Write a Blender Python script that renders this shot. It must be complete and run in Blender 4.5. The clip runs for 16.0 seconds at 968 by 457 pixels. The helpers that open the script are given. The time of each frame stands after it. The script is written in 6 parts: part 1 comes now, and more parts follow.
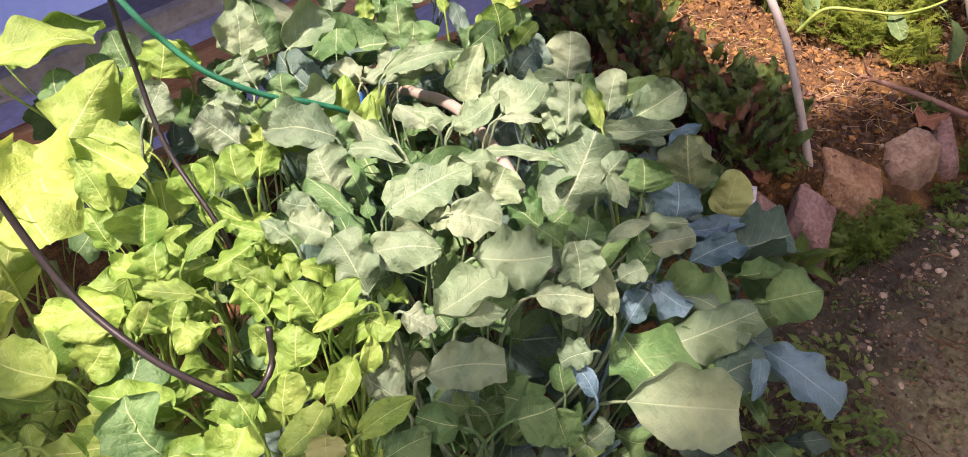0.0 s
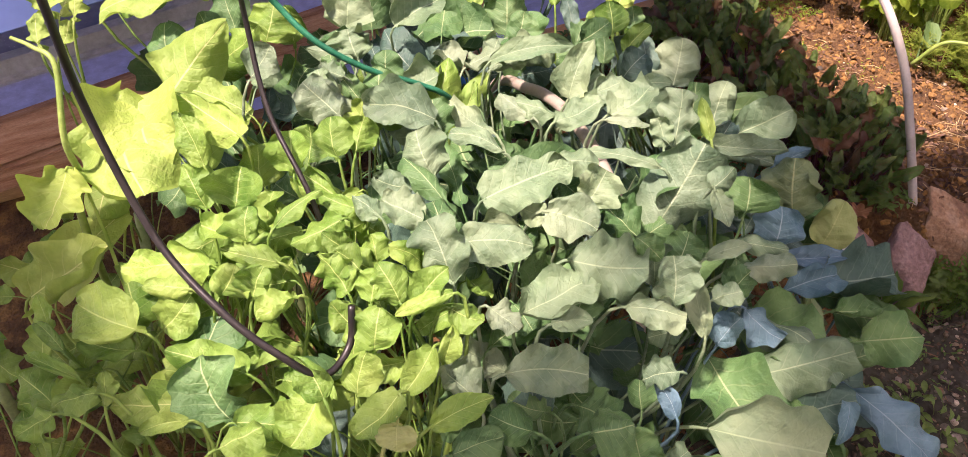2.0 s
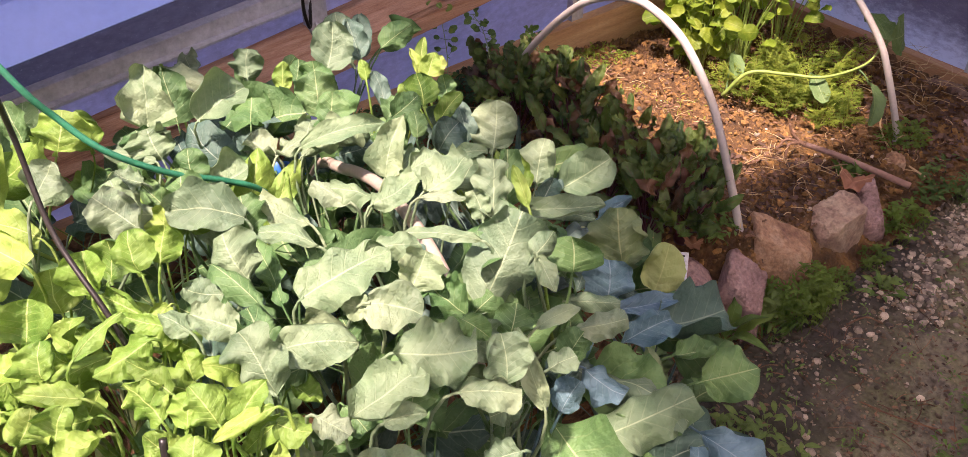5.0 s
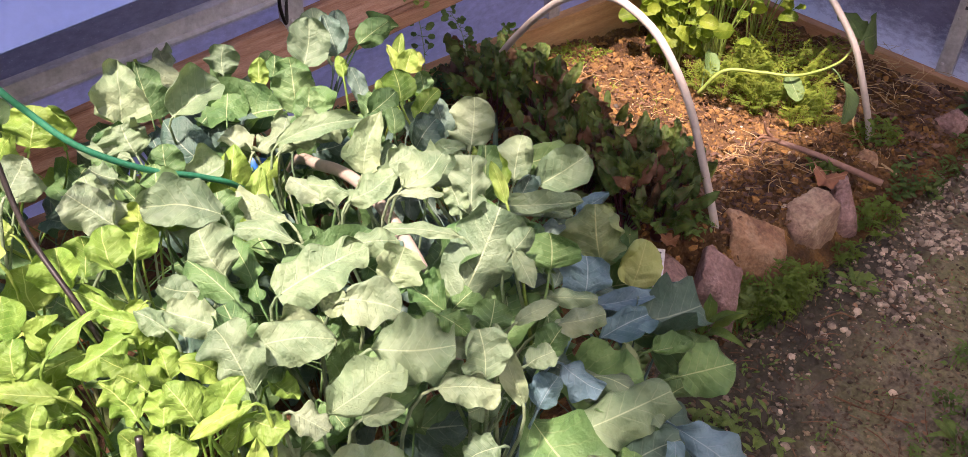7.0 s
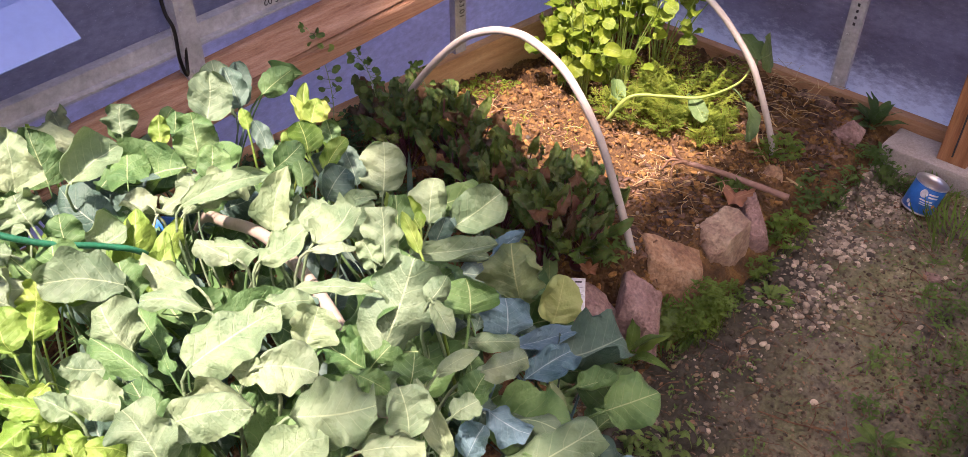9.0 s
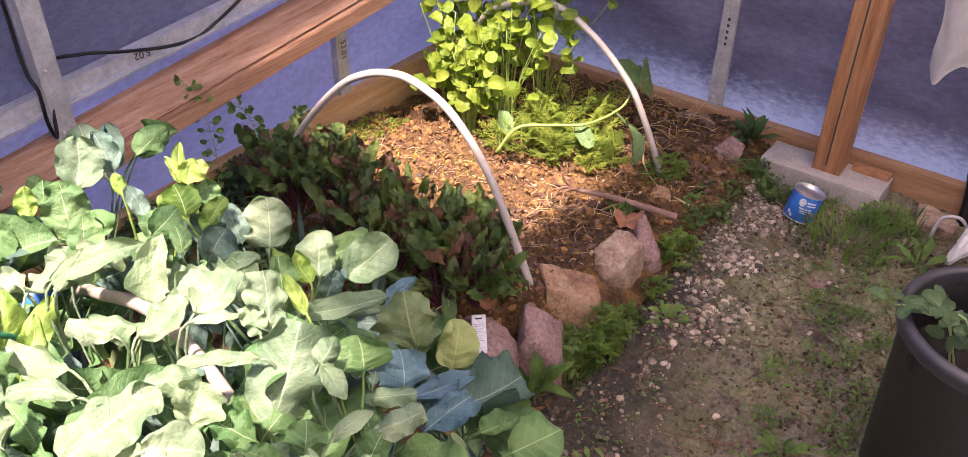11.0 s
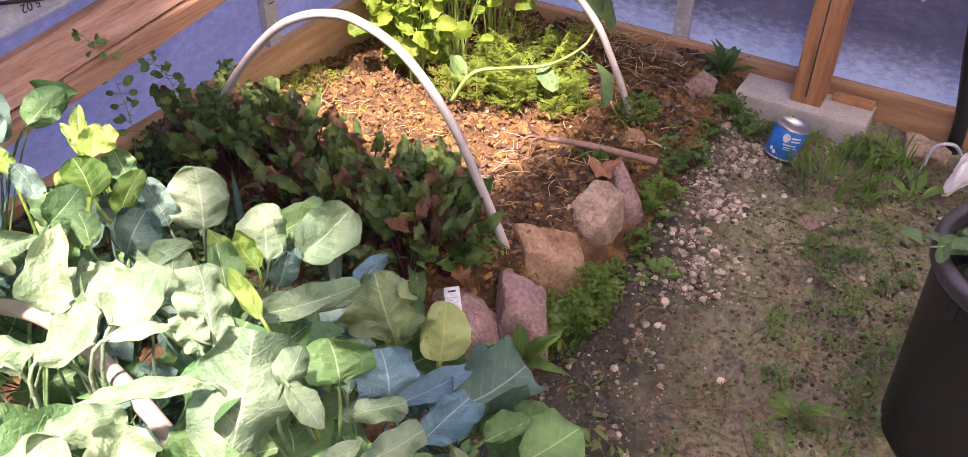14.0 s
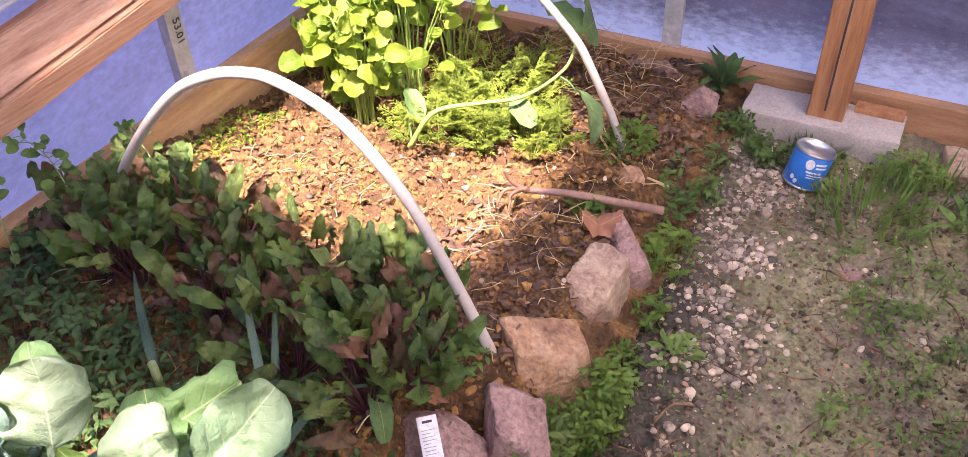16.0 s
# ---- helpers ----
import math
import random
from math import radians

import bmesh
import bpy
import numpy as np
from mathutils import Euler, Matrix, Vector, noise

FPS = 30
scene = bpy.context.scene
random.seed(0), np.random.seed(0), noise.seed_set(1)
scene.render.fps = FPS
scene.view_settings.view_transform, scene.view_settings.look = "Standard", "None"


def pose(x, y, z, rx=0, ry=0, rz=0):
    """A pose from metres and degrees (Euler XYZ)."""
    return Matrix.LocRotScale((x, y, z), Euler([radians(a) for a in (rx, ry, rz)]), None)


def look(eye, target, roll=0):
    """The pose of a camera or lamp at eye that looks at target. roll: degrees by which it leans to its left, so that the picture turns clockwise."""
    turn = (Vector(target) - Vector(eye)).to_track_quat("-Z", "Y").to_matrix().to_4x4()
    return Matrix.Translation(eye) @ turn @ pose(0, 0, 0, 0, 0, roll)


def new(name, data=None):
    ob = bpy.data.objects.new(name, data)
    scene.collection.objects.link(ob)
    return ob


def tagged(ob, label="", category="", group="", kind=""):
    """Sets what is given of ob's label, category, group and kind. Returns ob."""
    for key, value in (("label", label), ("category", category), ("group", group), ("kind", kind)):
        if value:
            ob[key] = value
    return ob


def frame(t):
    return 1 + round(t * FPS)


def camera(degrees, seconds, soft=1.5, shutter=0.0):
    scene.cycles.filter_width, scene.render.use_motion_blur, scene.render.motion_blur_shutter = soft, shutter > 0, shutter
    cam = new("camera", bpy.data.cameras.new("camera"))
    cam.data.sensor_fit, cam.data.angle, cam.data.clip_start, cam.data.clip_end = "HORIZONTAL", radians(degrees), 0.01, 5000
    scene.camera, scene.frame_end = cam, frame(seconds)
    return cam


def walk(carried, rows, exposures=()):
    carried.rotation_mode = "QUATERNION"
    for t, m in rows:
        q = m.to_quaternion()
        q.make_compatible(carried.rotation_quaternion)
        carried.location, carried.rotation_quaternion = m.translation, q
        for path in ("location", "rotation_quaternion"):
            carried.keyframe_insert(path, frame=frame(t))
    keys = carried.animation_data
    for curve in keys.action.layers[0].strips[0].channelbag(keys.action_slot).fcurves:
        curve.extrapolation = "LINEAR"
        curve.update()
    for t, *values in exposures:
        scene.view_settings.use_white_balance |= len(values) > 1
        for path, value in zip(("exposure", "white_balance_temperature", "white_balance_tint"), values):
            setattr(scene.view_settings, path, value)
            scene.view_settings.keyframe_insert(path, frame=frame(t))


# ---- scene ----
cam = camera(57.0, 16.0, soft=0.7)
PATH = [
    (0, (1.893, 0.949, 1.588), (0.646, 1.735, 0.235), -3.8),
    (0.5, (1.877, 0.926, 1.576), (0.573, 1.638, 0.237), -1.8),
    (1, (1.867, 0.921, 1.573), (0.54, 1.584, 0.232), -1.6),
    (1.5, (1.859, 0.926, 1.572), (0.539, 1.586, 0.221), -1.2),
    (2, (1.851, 0.932, 1.567), (0.536, 1.588, 0.211), -0.9),
    (2.5, (1.845, 0.97, 1.572), (0.544, 1.64, 0.209), -3.0),
    (3, (1.847, 0.992, 1.577), (0.576, 1.7, 0.205), -3.0),
    (3.5, (1.842, 1.003, 1.574), (0.612, 1.793, 0.209), -1.9),
    (4, (1.836, 1.013, 1.587), (0.602, 1.951, 0.323), -1.1),
    (4.5, (1.834, 1.014, 1.585), (0.606, 1.963, 0.323), -1.2),
    (5, (1.835, 1.011, 1.574), (0.617, 1.96, 0.302), -0.8),
    (5.2, (1.838, 1.005, 1.563), (0.623, 1.953, 0.289), -0.4),
    (7.3, (1.834, 1.01, 1.573), (0.655, 2.012, 0.305), 0.3),
    (7.5, (1.832, 1.012, 1.571), (0.657, 2.038, 0.32), 0.3),
    (8, (1.825, 1.025, 1.572), (0.678, 2.095, 0.332), 0.5),
    (8.5, (1.825, 1.033, 1.583), (0.704, 2.137, 0.349), 0.4),
    (9, (1.826, 1.036, 1.589), (0.73, 2.173, 0.361), 0.3),
    (9.5, (1.826, 1.044, 1.594), (0.771, 2.23, 0.377), 0.2),
    (10, (1.829, 1.059, 1.611), (0.811, 2.304, 0.423), 0.3),
    (12.5, (1.83, 1.098, 1.592), (0.912, 2.419, 0.404), 1.1),
    (13, (1.777, 1.12, 1.568), (0.876, 2.437, 0.363), 1.2),
    (13.5, (1.681, 1.158, 1.538), (0.854, 2.488, 0.295), 0.3),
    (14, (1.642, 1.215, 1.458), (0.837, 2.543, 0.198), -0.0),
    (14.5, (1.648, 1.29, 1.414), (0.844, 2.6, 0.134), 0.8),
    (15, (1.6, 1.408, 1.399), (0.811, 2.709, 0.101), -2.4),
    (15.5, (1.455, 1.507, 1.367), (0.677, 2.822, 0.077), -2.2),
    (16, (1.401, 1.604, 1.354), (0.673, 2.941, 0.057), -2.2),
]

walk(cam, [(t, look(eye, target, roll)) for t, eye, target, roll in PATH],
     exposures=[(t, stops + 0.63, warmth - 420, tint + 8) for t, stops, warmth, tint in ((0, 0.94, 6440, 33), (3, 0.93, 6420, 34), (4, 1.1, 6460, 35), (5, 1.1, 6520, 34), (7.5, 1.13, 6500, 32), (9, 1.28, 6480, 32), (9.5, 1.28, 6440, 32), (10, 1.56, 6400, 32), (12.5, 1.62, 6300, 30), (14, 1.73, 6220, 31), (14.5, 1.57, 6160, 32), (15, 2.18, 5900, 34), (15.5, 2.26, 5950, 33), (16, 2.24, 6150, 30))])

# ---- daylight ----
SUN_WAY = Vector((0.04, -0.36, 0.93)).normalized()
world = bpy.data.worlds.new("sky")
scene.world = world
world.use_nodes = True
wn = world.node_tree.nodes
sky = wn.new("ShaderNodeTexSky")
sky.sky_type = "NISHITA"
sky.sun_disc = False
sky.sun_elevation = math.asin(SUN_WAY.z)
sky.sun_rotation = math.atan2(SUN_WAY.x, SUN_WAY.y)
world.node_tree.links.new(sky.outputs[0], wn["Background"].inputs[0])
wn["Background"].inputs[1].default_value = 0.07
sun_data = bpy.data.lights.new("sun", "SUN")
sun_data.energy, sun_data.angle, sun_data.color = 4.5, radians(4.0), (1.0, 0.84, 0.6)
sun = new("sun", sun_data)
sun.matrix_world = look(SUN_WAY * 20, (0, 0, 0))


# ---- helpers of this scene ----
def thing(name, loc, label, category, group="", kind=""):
    ob = new(name)
    ob.location = loc
    ob.empty_display_size = 0.05
    return tagged(ob, label, category, group, kind)


def link(name, me, mats, parent=None, label=""):
    for m in mats if isinstance(mats, (list, tuple)) else [mats]:
        me.materials.append(m)
    ob = new(name, me)
    if parent is not None:
        ob.parent = parent
        base = Matrix.Translation(parent.location)
        if parent.parent is not None:
            base = Matrix.Translation(parent.parent.location)
        ob.matrix_parent_inverse = base.inverted()
    if label:
        tagged(ob, label)
    return ob


def under(ob, piece):
    """Makes a finished piece a part of another part."""
    ob.parent = piece
    ob.matrix_parent_inverse = Matrix.Identity(4)
    return ob


def part(name, bm, mats, parent=None, label="", smooth=True):
    me = bpy.data.meshes.new(name)
    bm.normal_update()
    bm.to_mesh(me)
    bm.free()
    if smooth:
        me.polygons.foreach_set("use_smooth", [True] * len(me.polygons))
    return link(name, me, mats, parent, label)


def raw(name, verts, faces, mats, parent=None, label="", smooth=True, uv=None):
    me = bpy.data.meshes.new(name)
    me.from_pydata([tuple(v) for v in verts], [], faces)
    if smooth:
        me.polygons.foreach_set("use_smooth", [True] * len(me.polygons))
    if uv is not None:
        layer = me.uv_layers.new(name="UVMap")
        idx = np.empty(len(me.loops), dtype=np.int32)
        me.loops.foreach_get("vertex_index", idx)
        layer.data.foreach_set("uv", np.asarray(uv, dtype=np.float32)[idx].ravel())
    me.update()
    return link(name, me, mats, parent, label)


def box(lo, hi, bevel=0.003, skew=0.0):
    bm = bmesh.new()
    m = Matrix.LocRotScale([(a + b) / 2 for a, b in zip(lo, hi)], None, [b - a for a, b in zip(lo, hi)])
    bmesh.ops.create_cube(bm, size=1, matrix=m)
    if bevel:
        bmesh.ops.bevel(bm, geom=bm.edges[:], offset=bevel, segments=2, affect="EDGES", profile=0.6)
    return bm


def prism(profile, y0, y1, rise=0.0, bevel=0.004):
    """A cross-section (x, z) drawn out along y, that rises on the way."""
    bm = bmesh.new()
    a = [bm.verts.new((x, y0, z)) for x, z in profile]
    b = [bm.verts.new((x, y1, z + rise * (y1 - y0))) for x, z in profile]
    n = len(profile)
    bm.faces.new(a)
    bm.faces.new(b[::-1])
    for i in range(n):
        bm.faces.new((a[(i + 1) % n], a[i], b[i], b[(i + 1) % n]))
    bmesh.ops.recalc_face_normals(bm, faces=bm.faces[:])
    if bevel:
        bmesh.ops.bevel(bm, geom=bm.edges[:], offset=bevel, segments=2, affect="EDGES")
    return bm


def smooth_line(points, steps=8):
    """Catmull-Rom through the points."""
    p = [Vector(q) for q in points]
    p = [2 * p[0] - p[1]] + p + [2 * p[-1] - p[-2]]
    out = []
    for i in range(1, len(p) - 2):
        for k in range(steps):
            t = k / steps
            out.append(0.5 * ((2 * p[i]) + (p[i + 1] - p[i - 1]) * t + (2 * p[i - 1] - 5 * p[i] + 4 * p[i + 1] - p[i + 2]) * t * t
                              + (3 * p[i] - p[i - 1] - 3 * p[i + 1] + p[i + 2]) * t ** 3))
    out.append(p[-2])
    return out


def tube(line, radius, sides=10, taper=None, verts=None, faces=None):
    verts = [] if verts is None else verts
    faces = [] if faces is None else faces
    start, side = len(verts), None
    for i, q in enumerate(line):
        way = (line[min(i + 1, len(line) - 1)] - line[max(i - 1, 0)]).normalized()
        if side is None:
            side = way.orthogonal().normalized()
        side = (side - way * side.dot(way)).normalized()
        other = way.cross(side)
        r = radius * (1 if taper is None else 1 + (taper - 1) * i / (len(line) - 1))
        for k in range(sides):
            a = 2 * math.pi * k / sides
            verts.append(q + side * (r * math.cos(a)) + other * (r * math.sin(a)))
    for i in range(len(line) - 1):
        for k in range(sides):
            a, b = start + i * sides + k, start + i * sides + (k + 1) % sides
            faces.append((a, b, b + sides, a + sides))
    faces.append(tuple(range(start, start + sides))[::-1])
    faces.append(tuple(range(start + (len(line) - 1) * sides, start + len(line) * sides)))
    return verts, faces


def turned(profile, sides=40, centre=(0, 0, 0)):
    """A body of revolution about z from (radius, z) pairs."""
    verts, faces = [], []
    for r, z in profile:
        for k in range(sides):
            a = 2 * math.pi * k / sides
            verts.append(Vector((centre[0] + r * math.cos(a), centre[1] + r * math.sin(a), centre[2] + z)))
    for i in range(len(profile) - 1):
        for k in range(sides):
            a, b = i * sides + k, i * sides + (k + 1) % sides
            faces.append((a, b, b + sides, a + sides))
    return verts, faces


# ---- materials ----
def nodes_of(name):
    m = bpy.data.materials.new(name)
    m.use_nodes = True
    return m, m.node_tree.nodes, m.node_tree.links, m.node_tree.nodes["Principled BSDF"]


def ramp(nodes, links, source, stops):
    r = nodes.new("ShaderNodeValToRGB")
    while len(r.color_ramp.elements) < len(stops):
        r.color_ramp.elements.new(0.5)
    for e, (p, c) in zip(r.color_ramp.elements, stops):
        e.position, e.color = p, (*c, 1) if len(c) == 3 else c
    links.new(source, r.inputs[0])
    return r.outputs[0]


def noise_tex(nodes, links, scale, detail=4, rough=0.6, stretch=None, coord="Object"):
    tc = nodes.new("ShaderNodeTexCoord")
    n = nodes.new("ShaderNodeTexNoise")
    n.inputs["Scale"].default_value, n.inputs["Detail"].default_value, n.inputs["Roughness"].default_value = scale, detail, rough
    if stretch:
        mp = nodes.new("ShaderNodeMapping")
        mp.inputs["Scale"].default_value = stretch
        links.new(tc.outputs[coord], mp.inputs[0])
        links.new(mp.outputs[0], n.inputs["Vector"])
    else:
        links.new(tc.outputs[coord], n.inputs["Vector"])
    return n.outputs["Fac"]


def mixed(nodes, links, fac, a, b, kind="MIX"):
    m = nodes.new("ShaderNodeMix")
    m.data_type, m.blend_type = "RGBA", kind
    for sock, v in ((m.inputs[0], fac), (m.inputs[6], a), (m.inputs[7], b)):
        if isinstance(v, (int, float)):
            sock.default_value = v
        elif isinstance(v, tuple):
            sock.default_value = (*v, 1)
        else:
            links.new(v, sock)
    return m.outputs[2]


def bumped(nodes, links, bsdf, height, strength=0.4, distance=0.004):
    b = nodes.new("ShaderNodeBump")
    b.inputs["Strength"].default_value, b.inputs["Distance"].default_value = strength, distance
    links.new(height, b.inputs["Height"])
    links.new(b.outputs[0], bsdf.inputs["Normal"])


def surface(name, stops, scale=8, grain=90, rough=0.8, bump=0.4, depth=0.004, metal=0.0, stretch=None, island=0.0, grain_mix=0.35):
    """Two scales of noise through a colour ramp, fine grain over it, relief of the grain."""
    m, n, l, b = nodes_of(name)
    big = noise_tex(n, l, scale, 5, 0.65, stretch)
    fine = noise_tex(n, l, grain, 3, 0.6, stretch)
    col = ramp(n, l, big, stops)
    dark = ramp(n, l, fine, [(0.3, (0.35, 0.35, 0.35)), (0.7, (1.25, 1.25, 1.25))])
    col = mixed(n, l, grain_mix, col, dark, "MULTIPLY")
    if island:
        g = n.new("ShaderNodeNewGeometry")
        tone = ramp(n, l, g.outputs["Random Per Island"], [(0.0, (1 - island,) * 3), (1.0, (1 + island,) * 3)])
        col = mixed(n, l, 1.0, col, tone, "MULTIPLY")
    l.new(col, b.inputs["Base Color"])
    b.inputs["Roughness"].default_value, b.inputs["Metallic"].default_value = rough, metal
    if bump:
        bumped(n, l, b, fine, bump, depth)
    return m


def leafy(name, low, high, vein, rough=0.55, through_light=0.3, pucker=60, vary=0.25, edge=None):
    """A leaf: pale midrib and side veins from the blade's own u and v, puckered skin, light let through."""
    m, n, l, b = nodes_of(name)
    uv = n.new("ShaderNodeUVMap")
    sep = n.new("ShaderNodeSeparateXYZ")
    l.new(uv.outputs[0], sep.inputs[0])

    def calc(op, a, c=0.0):
        q = n.new("ShaderNodeMath")
        q.operation = op
        for s, v in zip(q.inputs, (a, c)):
            if isinstance(v, (int, float)):
                s.default_value = v
            else:
                l.new(v, s)
        return q.outputs[0]

    wob = noise_tex(n, l, 35, 2)
    side = calc("MULTIPLY", calc("ABSOLUTE", calc("SUBTRACT", sep.outputs[1], 0.5)), 2.0)
    rib = ramp(n, l, side, [(0.01, (1, 1, 1)), (0.036, (0, 0, 0))])
    lines = calc("FRACT", calc("ADD", calc("SUBTRACT", calc("MULTIPLY", sep.outputs[0], 6.5), calc("MULTIPLY", side, 1.7)), calc("MULTIPLY", wob, 0.5)))
    near = calc("ABSOLUTE", calc("SUBTRACT", lines, 0.5))
    branch = ramp(n, l, near, [(0.012, (0.3, 0.3, 0.3)), (0.07, (0, 0, 0))])
    fade = ramp(n, l, side, [(0.25, (1, 1, 1)), (0.95, (0.15, 0.15, 0.15))])
    branch = mixed(n, l, 1.0, branch, fade, "MULTIPLY")
    veins = mixed(n, l, 1.0, rib, branch, "LIGHTEN")
    blot = noise_tex(n, l, 14, 4)
    col = ramp(n, l, blot, [(0.3, low), (0.7, high)])
    info = n.new("ShaderNodeObjectInfo")
    tone = ramp(n, l, info.outputs["Random"], [(0.0, (1 - vary, 1 - vary * 0.8, 1 - vary * 0.7)), (0.45, (1 - vary * 0.3, 1 - vary * 0.1, 1 - vary * 0.4)), (0.75, (1 + vary * 0.3, 1.0, 1 + vary * 0.3)), (1.0, (1 + vary, 1 + vary * 0.8, 1 + vary * 0.5))])
    col = mixed(n, l, 1.0, col, tone, "MULTIPLY")
    if edge:
        rim = ramp(n, l, side, [(0.55, (0, 0, 0)), (1.0, (0.8, 0.8, 0.8))])
        col = mixed(n, l, rim, col, edge)
    col = mixed(n, l, calc("MULTIPLY", veins, 0.75), col, vein)
    l.new(col, b.inputs["Base Color"])
    b.inputs["Roughness"].default_value = rough
    b.inputs["Specular IOR Level"].default_value = 0.32
    skin = noise_tex(n, l, pucker, 2, 0.5)
    pores = noise_tex(n, l, pucker * 5, 3, 0.6)
    relief = calc("SUBTRACT", calc("ADD", calc("MULTIPLY", skin, 0.6), calc("MULTIPLY", pores, 0.18)), calc("MULTIPLY", branch, 0.15))
    bumped(n, l, b, relief, 1.0, 0.009)
    tr = n.new("ShaderNodeBsdfTranslucent")
    glow = mixed(n, l, 1.0, col, (1.2, 1.25, 0.62), "MULTIPLY")
    l.new(glow, tr.inputs[0])
    mix = n.new("ShaderNodeMixShader")
    mix.inputs[0].default_value = through_light
    l.new(b.outputs[0], mix.inputs[1])
    l.new(tr.outputs[0], mix.inputs[2])
    l.new(mix.outputs[0], n["Material Output"].inputs[0])
    return m


def poly_sheet(name, low, high, pass_light=0.75):
    """Twin-wall plastic: fine upright ribs, cloudy dirt, pale frost along the foot; light comes through scattered."""
    m, n, l, b = nodes_of(name)
    tc = n.new("ShaderNodeTexCoord")
    cloud = noise_tex(n, l, 3.0, 6, 0.7, (0.8, 0.8, 2.2))
    fine = noise_tex(n, l, 55, 4, 0.7, (0.6, 0.6, 1.2))
    col = ramp(n, l, cloud, [(0.3, low), (0.72, high)])
    streak = ramp(n, l, fine, [(0.35, (0.8, 0.8, 0.8)), (0.7, (1.1, 1.1, 1.12))])
    col = mixed(n, l, 1.0, col, streak, "MULTIPLY")
    sep = n.new("ShaderNodeSeparateXYZ")
    l.new(tc.outputs["Object"], sep.inputs[0])
    add = n.new("ShaderNodeMath")
    add.operation = "MULTIPLY_ADD"
    add.inputs[1].default_value, add.inputs[2].default_value = 0.35, 0.0
    l.new(fine, add.inputs[0])
    foot = n.new("ShaderNodeMath")
    foot.operation = "ADD"
    l.new(sep.outputs[2], foot.inputs[0])
    l.new(add.outputs[0], foot.inputs[1])
    frost = ramp(n, l, foot.outputs[0], [(0.29, (0.8, 0.8, 0.8)), (0.42, (0, 0, 0))])
    col = mixed(n, l, frost, col, (0.85, 0.87, 0.95))
    specks = ramp(n, l, noise_tex(n, l, 210, 2), [(0.66, (0, 0, 0)), (0.73, (0.4, 0.4, 0.4))])
    col = mixed(n, l, specks, col, (0.8, 0.82, 0.9))
    l.new(col, b.inputs["Base Color"])
    b.inputs["Roughness"].default_value = 0.32
    wave = n.new("ShaderNodeTexWave")
    wave.inputs["Scale"].default_value = 26.0
    mp = n.new("ShaderNodeMapping")
    mp.inputs["Rotation"].default_value = (0, 0, radians(45))
    l.new(tc.outputs["Object"], mp.inputs[0])
    l.new(mp.outputs[0], wave.inputs["Vector"])
    bumped(n, l, b, wave.outputs["Fac"], 0.25, 0.002)
    tr = n.new("ShaderNodeBsdfTranslucent")
    l.new(col, tr.inputs[0])
    mix = n.new("ShaderNodeMixShader")
    mix.inputs[0].default_value = pass_light
    l.new(b.outputs[0], mix.inputs[1])
    l.new(tr.outputs[0], mix.inputs[2])
    l.new(mix.outputs[0], n["Material Output"].inputs[0])
    return m


SOIL = surface("soil", [(0.25, (0.035, 0.016, 0.006)), (0.5, (0.13, 0.068, 0.024)), (0.75, (0.38, 0.215, 0.058))], 14, 130, 0.95, 1.0, 0.012, grain_mix=0.6)
CLOD = surface("clod", [(0.25, (0.04, 0.018, 0.008)), (0.75, (0.38, 0.205, 0.055))], 30, 160, 0.95, 0.9, 0.005, island=0.4, grain_mix=0.5)
CHIP = surface("chip", [(0.3, (0.07, 0.032, 0.016)), (0.75, (0.25, 0.14, 0.068))], 40, 200, 0.9, 0.4, 0.002, island=0.4)
PATHM = surface("packed_earth", [(0.28, (0.042, 0.035, 0.028)), (0.44, (0.205, 0.178, 0.118)), (0.57, (0.185, 0.185, 0.085)), (0.75, (0.385, 0.345, 0.24))], 5.5, 70, 0.92, 1.0, 0.01, grain_mix=0.7)
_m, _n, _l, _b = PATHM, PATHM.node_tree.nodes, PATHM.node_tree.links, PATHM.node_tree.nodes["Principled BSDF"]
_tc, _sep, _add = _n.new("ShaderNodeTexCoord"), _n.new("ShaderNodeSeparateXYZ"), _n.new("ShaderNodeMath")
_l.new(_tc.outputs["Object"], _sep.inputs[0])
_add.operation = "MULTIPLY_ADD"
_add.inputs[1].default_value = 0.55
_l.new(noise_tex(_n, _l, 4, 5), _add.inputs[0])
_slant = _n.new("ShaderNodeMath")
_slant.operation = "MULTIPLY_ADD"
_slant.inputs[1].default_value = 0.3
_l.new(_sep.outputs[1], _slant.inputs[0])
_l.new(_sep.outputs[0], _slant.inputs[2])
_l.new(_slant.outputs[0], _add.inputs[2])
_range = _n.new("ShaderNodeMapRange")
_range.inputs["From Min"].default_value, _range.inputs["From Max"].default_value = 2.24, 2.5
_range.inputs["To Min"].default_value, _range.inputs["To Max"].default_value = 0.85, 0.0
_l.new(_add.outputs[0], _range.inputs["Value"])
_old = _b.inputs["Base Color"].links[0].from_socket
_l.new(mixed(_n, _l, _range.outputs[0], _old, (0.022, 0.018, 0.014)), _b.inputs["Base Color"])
PEBBLE = surface("pebble", [(0.3, (0.16, 0.125, 0.09)), (0.7, (0.44, 0.365, 0.27))], 30, 150, 0.75, 0.4, 0.002, island=0.8)
